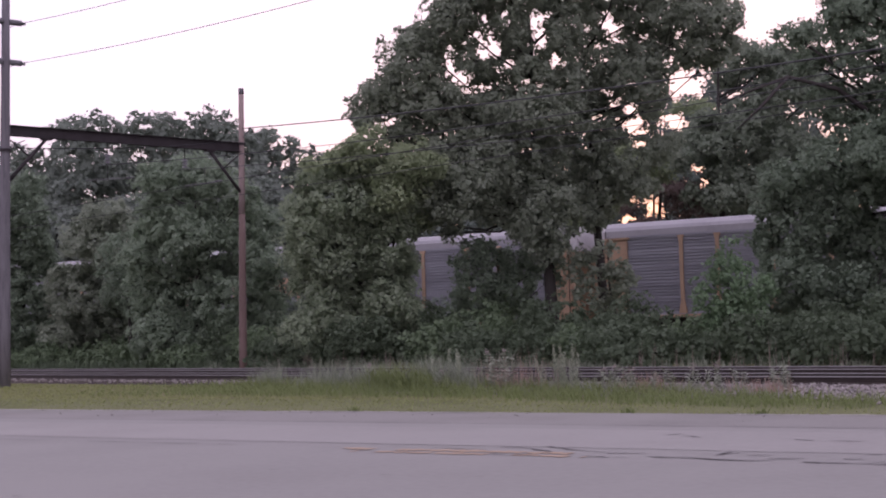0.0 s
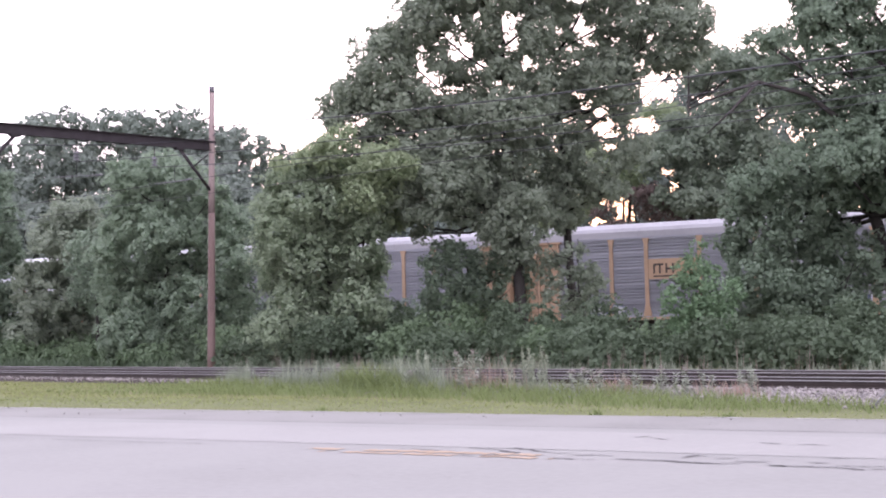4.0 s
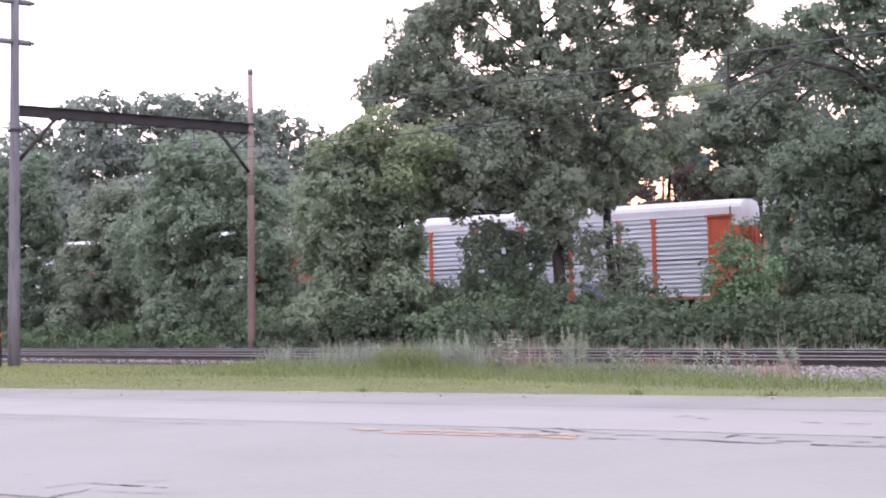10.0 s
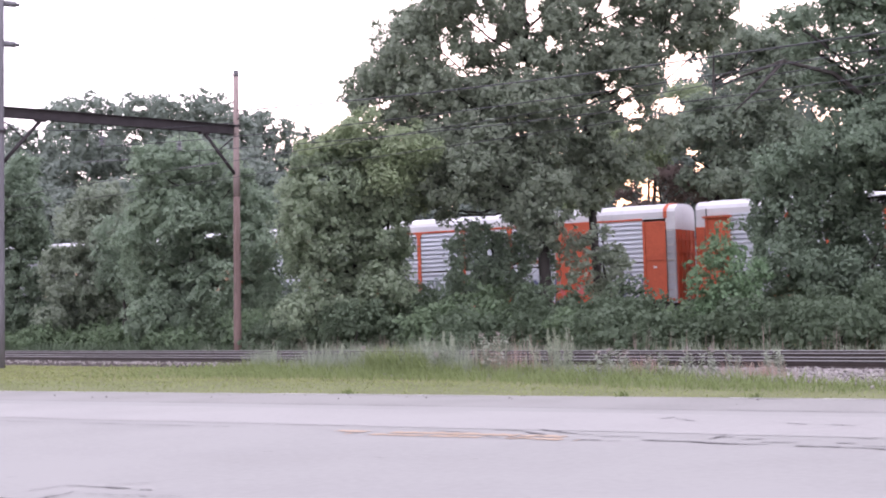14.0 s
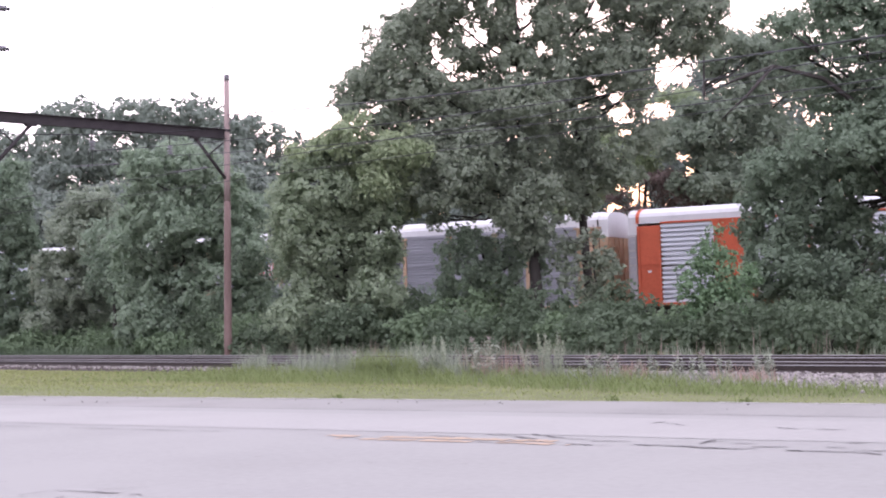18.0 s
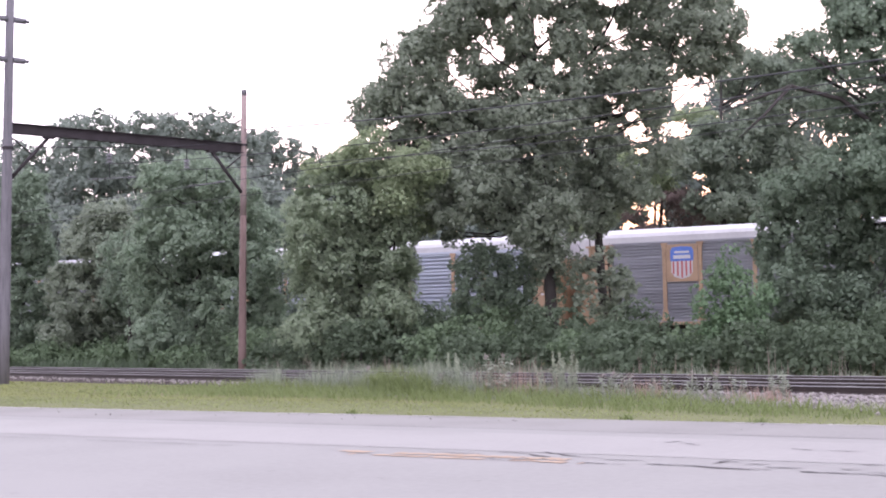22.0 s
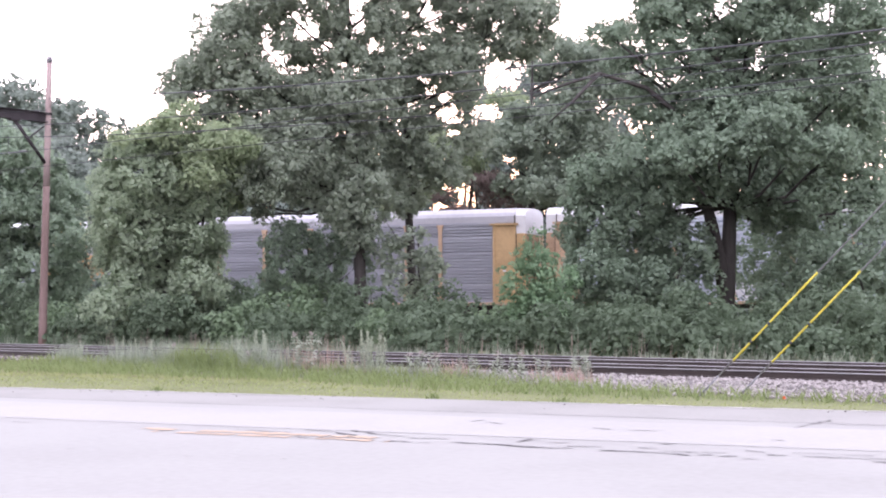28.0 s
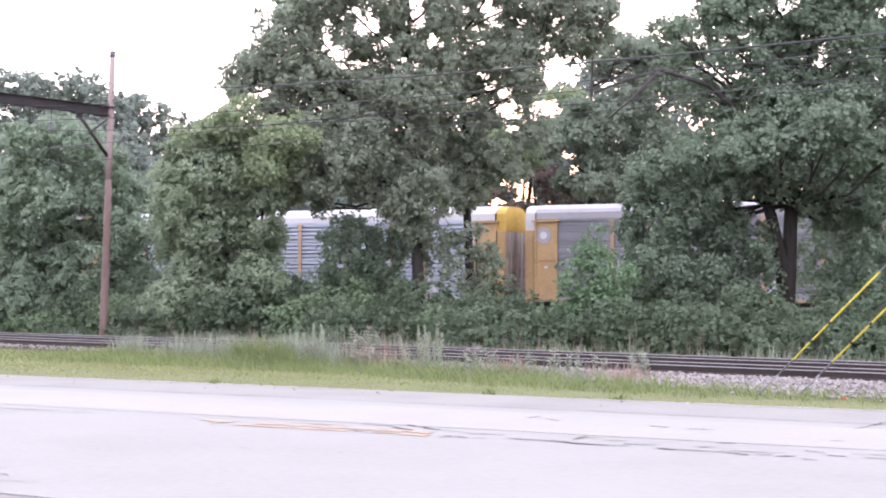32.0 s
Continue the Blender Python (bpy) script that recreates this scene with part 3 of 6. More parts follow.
# the steel beam
ang = math.degrees(math.atan2(D.y, D.x))
A, B = P1 + LEAN1 * 8.86, P2 + LEAN2 * 8.83
L = (B - A).length
beam = thing("catenary_beam", Matrix.Translation(A) @ pose(0, 0, 0, 0, 0, ang), "rusty dark steel beam bolted between two poles", "steel beam")
part("girder", boxes((0.1, L - 0.05, -0.012, 0.012, -0.19, 0.19), (0.1, L - 0.05, -0.11, 0.11, 0.165, 0.19), (0.1, L - 0.05, -0.11, 0.11, -0.19, -0.165)), BEAM, beam)
for q, w in ((0.12, 1.55), (L - 0.12, L - 1.5)):
    brace = rod(beam, "brace", (q, 0.0, -1.75), (w, 0.0, -0.22), 0.065, BEAM)
    rod(brace, "strut", (q + (w - q) * 0.05, 0, -0.35), (q + (w - q) * 0.62, 0, -0.95), 0.03, BEAM)
    part("foot_plate", boxes((w - 0.2, w + 0.2, -0.09, 0.09, -0.26, -0.19)), BEAM, beam)
for q0, z0, q1, z1 in ((3.1, -1.62, 5.1, -1.42), (7.35, -1.63, 9.1, -1.36)):
    arm = rod(beam, "steady_arm", (q0, 0, z0), (q1, 0, z1), 0.016, GALVANISED, "pale steady arm")
    rod(arm, "arm_insulator", (q1 - 0.35, 0, z1 - 0.04), (q1 - 0.05, 0, z1), 0.03, PORCELAIN)
    rod(arm, "dropper", (q0 + 0.9, 0, -0.85), (q0 + 0.9, 0, z0 + 0.1), 0.010, WIRE)
for q in (4.0, 7.35):
    hang = rod(beam, "hanger", (q, 0, -0.2), (q, 0, -0.62), 0.018, BEAM)
    bm = bmesh.new()
    for dz in (-0.66, -0.78, -0.90):
        bmesh.ops.create_cone(bm, cap_ends=True, segments=14, radius1=0.13, radius2=0.05, depth=0.09, matrix=Matrix.Translation((q, 0, dz)))
    part("insulator", bm, PORCELAIN, hang, "grey porcelain disc insulators")


def wire(name, a, b, sag, r, label, parent=None):
    a, b = Vector(a), Vector(b)
    pts = [a.lerp(b, k / 24) - Vector((0, 0, sag * 4 * (k / 24) * (1 - k / 24))) for k in range(25)]
    return tagged(tube(name, pts, [r] * 25, WIRE, None, sides=5), label, "overhead wire", "overhead wires")


def along(foot, z, ds, dn=0.0):
    return foot + Vector((0.693 * ds, -0.721 * ds, z)) + D * dn


for ds in (46, -46):
    if ds > 0:
        wire("feeder_wire", along(P2, 9.62, 0, 0.1), along(P2, 8.2, ds, 0.1), 0.5, 0.024, "black feeder wire sagging between the poles")
        wire("messenger_wire", along(P1, 7.85, 0, 7.35), along(P1, 6.95, ds, 7.35), 0.6, 0.013, "messenger wire hung over the track")
        wire("messenger_wire", along(P1, 7.85, 0, 4.0), along(P1, 6.95, ds, 4.0), 0.6, 0.013, "messenger wire hung over the track")
    wire("contact_wire", along(P1, 6.55, 0, 7.35), along(P1, 6.55, ds, 7.35), 0.02, 0.010, "thin contact wire over the track")
    wire("contact_wire", along(P1, 6.55, 0, 4.0), along(P1, 6.55, ds, 4.0), 0.02, 0.010, "thin contact wire over the track")
    for z in (11.25, 12.65):
        wire("line_wire", along(P1, z, 0, 0.66), along(P1, z, ds, 0.66), 0.9, 0.011, "thin line wire from the tall pole")
wire("cross_wire", P1 + LEAN1 * 8.25, P2 + LEAN2 * 9.15, 0.15, 0.02, "thin span wire between the two poles")

# marker post by the tall pole
post = thing("marker_post", pose(-15.55, 49.5, 0), "slim dark marker post with an orange band", "marker post")
tube("post", [(0, 0, -0.2), (0, 0, 1.0), (0.02, 0, 2.0)], [0.045, 0.045, 0.04], BEAM, post)
bm = bmesh.new()
bmesh.ops.create_cone(bm, cap_ends=True, segments=12, radius1=0.055, radius2=0.055, depth=0.14, matrix=Matrix.Translation((0, 0, 1.05)))
part("band", bm, ORANGE_CAP, post, "orange band")

# two guy wires with yellow guards
for x, y, up, g0, g1 in ((7.75, 24.27, (0.693, -0.721, 0.955), 0.62, 2.18), (8.48, 24.28, (0.693, -0.721, 0.955), 0.58, 2.2)):
    guy = thing("guy_wire", pose(x, y, 0), "slanting steel guy wire with a yellow plastic guard", "guy wire", "guy wires")
    d = Vector(up)
    rod(guy, "cable", d * -0.1, d * 12.5, 0.014, GALVANISED)
    rod(guy, "anchor_rod", d * -0.15, d * 0.35, 0.017, GALVANISED)
    guard = tube("guard", [d * g0, d * (g0 + 0.02), d * ((g0 + g1) / 2), d * g1], [0.012, 0.017, 0.017, 0.017], GUARD, guy, "yellow plastic guard", 9)
    for q in (0.35, 0.7):
        c = d * (g0 + (g1 - g0) * q * 0.6)
        rod(guard, "clip", c, c + d * 0.04, 0.020, WIRE)
cap = thing("survey_marker", pose(8.71, 22.84, -0.02), "small orange survey marker in the grass", "marker")
bm = bmesh.new()
bmesh.ops.create_cone(bm, cap_ends=True, segments=12, radius1=0.026, radius2=0.018, depth=0.045, matrix=Matrix.Translation((0, 0, 0.04)))
part("cap", bm, ORANGE_CAP, cap)


# ---- the train: covered car carriers ----
LEN, WID, SILL, EAVE, TOP = 27.2, 3.0, 0.92, 5.12, 5.93
HALF = LEN / 2
DOOR = 1.75                                    # end side panel
POSTS = (-8.95, -7.05, -4.25, -1.4, 1.4, 4.25, 7.05, 8.95)


def corrugated(x0, x1, z0, z1, y, pitch=0.245, depth=0.22, bands=0, cuts=(0.17, 0.36, 0.55, 0.74), slot=0.075):
    """Horizontal ribs: alternating flat and recessed strips; bands: stacked sheets of fine ribs with a seam between them."""
    bm = bmesh.new()
    prof = []
    if bands:
        h = (z1 - z0) / bands
        for k in range(bands):
            b = z0 + k * h
            prof += [(y, b)]
            for c in cuts:
                prof += [(y, b + h * c), (y + depth, b + h * (c + 0.01)), (y + depth, b + h * (c + slot)), (y, b + h * (c + slot + 0.01))]
            prof += [(y, b + h * 0.955), (y + depth, b + h * 0.96), (y + depth, b + h * 0.995)]
    else:
        n = round((z1 - z0) / pitch)
        h = (z1 - z0) / n
        for k in range(n):
            b = z0 + k * h
            prof += [(y, b), (y, b + h * 0.60), (y + depth, b + h * 0.64), (y + depth, b + h * 0.98)]
    prof.append((y, z1))
    prev = None
    for py, pz in prof:
        pair = (bm.verts.new((x0, py, pz)), bm.verts.new((x1, py, pz)))
        if prev:
            bm.faces.new((prev[0], prev[1], pair[1], pair[0]))
        prev = pair
    return bm


def roof_profile(inset=0.0, drop=0.0):
    w = WID / 2 - inset
    return [(-w, EAVE - drop), (-w, EAVE + 0.34), (-w * 0.93, EAVE + 0.52), (-w * 0.72, EAVE + 0.70), (-w * 0.4, TOP - 0.02 - inset), (0, TOP - inset), (w * 0.4, TOP - 0.02 - inset), (w * 0.72, EAVE + 0.70), (w * 0.93, EAVE + 0.52), (w, EAVE + 0.34), (w, EAVE - drop)]


def flared_post(x, y):
    """A flat post that widens to a gusset at its foot and a bracket at its head."""
    half = [(1.12, 0.22), (1.3, 0.19), (1.75, 0.1), (EAVE - 0.36, 0.095), (EAVE - 0.16, 0.14), (EAVE - 0.1, 0.18), (EAVE - 0.04, 0.18)]
    bm = bmesh.new()
    ring = [(x - h, z) for z, h in half] + [(x + h, z) for z, h in reversed(half)]
    f, b = [bm.verts.new((px, y - 0.045, pz)) for px, pz in ring], [bm.verts.new((px, y + 0.05, pz)) for px, pz in ring]
    bm.faces.new(f)
    bm.faces.new(b[::-1])
    for k in range(len(ring)):
        n = (k + 1) % len(ring)
        bm.faces.new((f[k], b[k], b[n], f[n]))
    bmesh.ops.recalc_face_normals(bm, faces=bm.faces)
    return bm


def bounded(obj_name, dims, material, parent, label="", bevel=0.0):
    return part(obj_name, boxes(*dims, bevel=bevel), material, parent, label)


def car(label, slat, post, end, roof, face, hood, wide=False, trim=None, marks=()):
    t = thing("autorack_wagon", pose(0, 0, 0), label, "railway wagon", "train wagons")
    w = WID / 2
    part("roof", prism(roof_profile(), -HALF + 0.55, HALF - 0.55), roof, t)
    for sx in (-1, 1):
        a, b = sorted((sx * (HALF - 0.54), sx * HALF))
        cap = part("roof_end", prism(roof_profile(0.03, 0.55), a, b), hood, t)
        if wide:
            part("roof_arch", prism([(py * 1.015, pz + 0.02) for py, pz in roof_profile()], sx * (HALF - 0.62), sx * (HALF - 0.44)), end, cap, "orange arch")
        bounded("seam", [(sx * (HALF - 0.56) - 0.03, sx * (HALF - 0.56) + 0.03, -w - 0.012, w + 0.012, EAVE - 0.02, EAVE + 0.36)], UNDER, cap)
    x0, x1 = -HALF + DOOR, HALF - DOOR
    e = [x0, *POSTS, x1]
    for sy in (-1, 1):
        for k in range(len(e) - 1):
            a, b = e[k], e[k + 1]
            solid = wide and k in (1, len(e) - 3)
            if solid:
                p = bounded("side_panel", [(a, b, -w, -w + 0.05, SILL + 0.15, EAVE)], end, t)
            else:
                p = part("side_panel", corrugated(a, b, SILL + 0.15, EAVE, -w + 0.01, depth=0.10 if slat is SLAT_GREY else 0.20, bands=5 if slat is SLAT_GREY else 4 if slat is SLAT_BLUE else 0, cuts=(0.10, 0.31, 0.52, 0.73) if slat is SLAT_BLUE else (0.17, 0.36, 0.55, 0.74), slot=0.095 if slat is SLAT_BLUE else 0.075), slat, t)
            if sy > 0:
                p.rotation_euler = (0, 0, math.pi)
        for k in range(1, len(e) - 1):
            a = e[k]
            p = part("post", flared_post(a, -w), post, t)
            if sy > 0:
                p.rotation_euler = (0, 0, math.pi)
        p = bounded("sill_beam", [(-HALF + 0.1, HALF - 0.1, -w - 0.02, -w + 0.12, SILL, SILL + 0.15)], post, t, bevel=0.01)
        q = bounded("top_rail", [(x0, x1, -w - 0.03, -w + 0.06, EAVE - 0.045, EAVE + 0.05)], trim or slat, t)
        for o in (p, q):
            if sy > 0:
                o.rotation_euler = (0, 0, math.pi)
        for sx in (-1, 1):
            a, b = sorted((sx * (HALF - DOOR), sx * (HALF - 0.5)))
            d = bounded("end_panel", [(a, b, -w - 0.02, -w + 0.06, SILL + 0.1, EAVE - 0.12)], end, t, bevel=0.012)
            if not wide:
                bounded("ledge", [(a - 0.12, b + 0.12, -w - 0.14, -w + 0.02, EAVE - 0.12, EAVE - 0.03)], end, d)
            for px in (a + 0.07, b - 0.07):
                bounded("pilaster", [(px - 0.06, px + 0.06, -w - 0.07, -w - 0.018, SILL + 0.1, EAVE - 0.121)], end, d)
            bounded("crossbar", [(a + 0.14, b - 0.14, -w - 0.045, -w - 0.018, 3.02, 3.08)], end, d)
            bounded("notice_plate", [((a + b) / 2 - 0.09, (a + b) / 2 + 0.09, -w - 0.03, -w - 0.018, 2.62, 2.72)], ROOF_WHITE, d, "small white plate")
            c0, c1 = sorted((sx * (HALF - 0.48), sx * HALF))
            c = bounded("corner_post", [(c0, c1, -w - 0.02, -w + 0.10, SILL - 0.1, EAVE - 0.555)], ROOF_GREY if wide else end, t, bevel=0.02)
            for k in range(5):
                bounded("batten", [(c0 + 0.02, c1 - 0.02, -w - 0.035, -w - 0.018, SILL + 0.55 + 0.75 * k, SILL + 0.61 + 0.75 * k)], STREAKED if wide else end, c)
            j = bounded("joint", [(sx * (HALF - 0.49) - 0.025, sx * (HALF - 0.49) + 0.025, -w - 0.026, -w + 0.03, SILL + 0.1, EAVE - 0.57)], UNDER, c)
            lad = [(c0 + 0.05, c0 + 0.07, -w - 0.09, -w - 0.06, SILL, EAVE - 0.7), (c1 - 0.07, c1 - 0.05, -w - 0.09, -w - 0.06, SILL, EAVE - 0.7)]
            lad += [(c0 + 0.05, c1 - 0.05, -w - 0.09, -w - 0.06, SILL + 0.2 + 0.38 * k, SILL + 0.23 + 0.38 * k) for k in range(9)]
            g = bounded("ladder", lad, STREAKED if wide else end, t)
            for o in (d, c, g):
                if sy > 0:
                    o.rotation_euler = (0, 0, math.pi)
    for sx in (-1, 1):
        a, b = sorted((sx * (HALF - 0.02), sx * (HALF - 0.12)))
        f = bounded("end_door", [(a, b, -w + 0.1, w - 0.1, SILL - 0.1, EAVE - 0.56)], face, t)
        a2, b2 = sorted((sx * (HALF - 0.02), sx * (HALF + 0.03)))
        for k in range(5):
            yk = -w + 0.25 + k * (WID - 0.5) / 4
            bounded("rib", [(a2, b2, yk - 0.04, yk + 0.04, SILL, EAVE - 0.6)], face, f)
        for k in range(5):
            z = SILL + 0.4 + k * 0.68
            bounded("crossbar", [(a2, b2, -w + 0.1, w - 0.1, z, z + 0.07)], face, f)
        a3, b3 = sorted((sx * HALF, sx * (HALF + 0.5)))
        bounded("coupler", [(a3, b3, -0.12, 0.12, 0.72, 0.98)], UNDER, t, bevel=0.03)
        tr = bounded("bogie", [(sx * (HALF - 3.0) - 1.3, sx * (HALF - 3.0) + 1.3, -1.05, -0.85, 0.35, 0.62), (sx * (HALF - 3.0) - 1.3, sx * (HALF - 3.0) + 1.3, 0.85, 1.05, 0.35, 0.62), (sx * (HALF - 3.0) - 0.2, sx * (HALF - 3.0) + 0.2, -1.0, 1.0, 0.45, 0.85)], UNDER, t, bevel=0.03)
        for dx in (-0.87, 0.87):
            for y in (-0.755, 0.755):
                bm = bmesh.new()
                bmesh.ops.create_cone(bm, cap_ends=True, segments=20, radius1=0.42, radius2=0.42, depth=0.13, matrix=pose(sx * (HALF - 3.0) + dx, y, 0.42, 90))
                part("wheel", bm, UNDER, tr)
    bounded("underframe", [(-HALF + 0.3, HALF - 0.3, -0.5, 0.5, 0.72, SILL), (-HALF + 0.3, HALF - 0.3, -w + 0.1, w - 0.1, SILL - 0.05, SILL + 0.2)], UNDER, t)
    bounded("inner_deck", [(-HALF + 0.5, HALF - 0.5, -w + 0.12, w - 0.12, 2.9, 3.0)], UNDER, t)
    if wide:
        bounded("mid_strip", [(e[-4], e[-3], -w - 0.02, -w + 0.02, 3.15, 3.3)], end, t)
    for m in marks:
        m(t)
    return t


def board(x, z, w, h, material, bars=(), label="painted board"):
    """A plain painted board with bars for its writing. x from the wagon's middle."""
    def make(t):
        y = -WID / 2
        b = bounded("sign_board", [(x, x + w, y - 0.05, y - 0.03, z, z + h)], material, t, label)
        for bx, bz, bw, bh, bmat in bars:
            bounded("bar", [(x + bx, x + bx + bw, y - 0.056, y - 0.049, z + bz, z + bz + bh)], bmat, b)
    return make


def shield(x, z, w, h):
    """A tan board that carries a shield: striped below, blue above."""
    def make(t):
        y = -WID / 2
        b = bounded("sign_board", [(x, x + w, y - 0.05, y - 0.03, z, z + h)], TAN, t, "tan board with a striped blue-topped shield")
        cx, top, low, hw = x + w / 2, z + h - 0.1, z + 0.12, w * 0.34

        def plate(name, outline, depth, material, label=""):
            bm = bmesh.new()
            f = [bm.verts.new((px, y - 0.05 - depth, pz)) for px, pz in outline]
            r = [bm.verts.new((px, y - 0.049, pz)) for px, pz in outline]
            bm.faces.new(f)
            for k in range(len(f)):
                bm.faces.new((f[k], r[k], r[(k + 1) % len(f)], f[(k + 1) % len(f)]))
            bmesh.ops.recalc_face_normals(bm, faces=bm.faces)
            return part(name, bm, material, b, label)
        mid = low + (top - low) * 0.55
        plate("shield_field", [(cx - hw, mid + 0.01), (cx - hw, low + 0.35), (cx - hw * 0.7, low + 0.12), (cx, low), (cx + hw * 0.7, low + 0.12), (cx + hw, low + 0.35), (cx + hw, mid + 0.01)], 0.004, ROOF_WHITE, "white shield")
        for k in range(5):
            px = cx + hw * (-0.8 + 0.4 * k)
            d = 0.06 + 0.2 * abs(k - 2) / 2
            plate("shield_stripe", [(px - 0.045, mid), (px - 0.045, low + d), (px + 0.045, low + d), (px + 0.045, mid)], 0.010, STRIPE_RED, "red stripe")
        plate("shield_top", [(cx - hw * 1.08, mid), (cx - hw * 1.08, top - 0.22), (cx - hw * 0.9, top - 0.05), (cx, top), (cx + hw * 0.9, top - 0.05), (cx + hw * 1.08, top - 0.22), (cx + hw * 1.08, mid)], 0.008, SIGN_BLUE, "blue shield top")
        plate("shield_band", [(cx - hw * 0.8, mid + 0.12), (cx - hw * 0.8, mid + 0.3), (cx + hw * 0.8, mid + 0.3), (cx + hw * 0.8, mid + 0.12)], 0.012, ROOF_WHITE, "pale band")
        plate("shield_band", [(cx - hw * 0.7, mid + 0.4), (cx - hw * 0.7, mid + 0.5), (cx + hw * 0.7, mid + 0.5), (cx + hw * 0.7, mid + 0.4)], 0.012, ROOF_WHITE, "pale band")
    return make


def disc(x, z, r, material, label):
    def make(t):
        bm = bmesh.new()
        bmesh.ops.create_cone(bm, cap_ends=True, segments=28, radius1=r, radius2=r, depth=0.012, matrix=pose(x, -WID / 2 - 0.032, z, 90))
        p = part("emblem", bm, material, t, label)
        bm = bmesh.new()
        bmesh.ops.create_cone(bm, cap_ends=True, segments=28, radius1=r * 0.45, radius2=r * 0.45, depth=0.02, matrix=pose(x, -WID / 2 - 0.032, z, 90))
        part("emblem_core", bm, ROOF_WHITE, p)
    return make


def spray(x, w, h, material, outline, seed, z=SILL + 0.08):
    """Unreadable spray paint: crooked thick strokes that overlap like letters, each with a dark rim, and thin scrawls over them."""
    def make(t):
        r = random.Random(seed)
        depth = [0.042]

        def ribbon(bm, pts, half):
            for a, b in zip(pts, pts[1:]):
                d = (b - a).normalized()
                s, e = Vector((-d.y, d.x)) * half, d * half * 0.7
                depth[0] += 0.00025
                bm.faces.new([bm.verts.new((q.x, -WID / 2 - depth[0], min(max(q.y, z), z + h * 1.08))) for q in (a - e - s, b + e - s * 0.8, b + e * 1.3, b + e + s * 0.8, a - e + s, a - e * 1.4)])

        ground = None
        k = max(2, int(w / r.uniform(0.5, 0.75)))
        for i in range(k):
            cx, c = x + (i + 0.5) * w / k, w / k
            pts = [Vector((cx + r.uniform(-0.55, 0.55) * c, z + h * f)) for f in (r.uniform(0.05, 0.2), r.uniform(0.35, 0.6), r.uniform(0.7, 1.0))]
            if r.random() < 0.6:
                pts.append(Vector((cx + r.uniform(0.0, 0.8) * c, z + h * r.uniform(0.25, 0.9))))
            if r.random() < 0.35:
                pts.append(Vector((cx + r.uniform(-0.6, 0.6) * c, z + h * r.uniform(0.0, 0.4))))
            half = r.uniform(0.09, 0.17) * min(1, h)
            rim = bmesh.new()
            ribbon(rim, pts, half + r.uniform(0.045, 0.08))
            rim_part = part("graffiti", rim, outline, ground or t, "sprayed graffiti outline")
            ground = ground or rim_part
            fill = bmesh.new()
            ribbon(fill, pts, half)
            part("graffiti_letter", fill, material, ground, "sprayed graffiti fill")
            line = bmesh.new()
            p0 = Vector((cx + r.uniform(-0.5, 0.5) * c, z + h * r.uniform(0.1, 0.8)))
            ribbon(line, [p0, p0 + Vector((r.uniform(-0.35, 0.35), r.uniform(-0.3, 0.3)))], 0.025)
            part("graffiti_stroke", line, outline, ground)
    return make


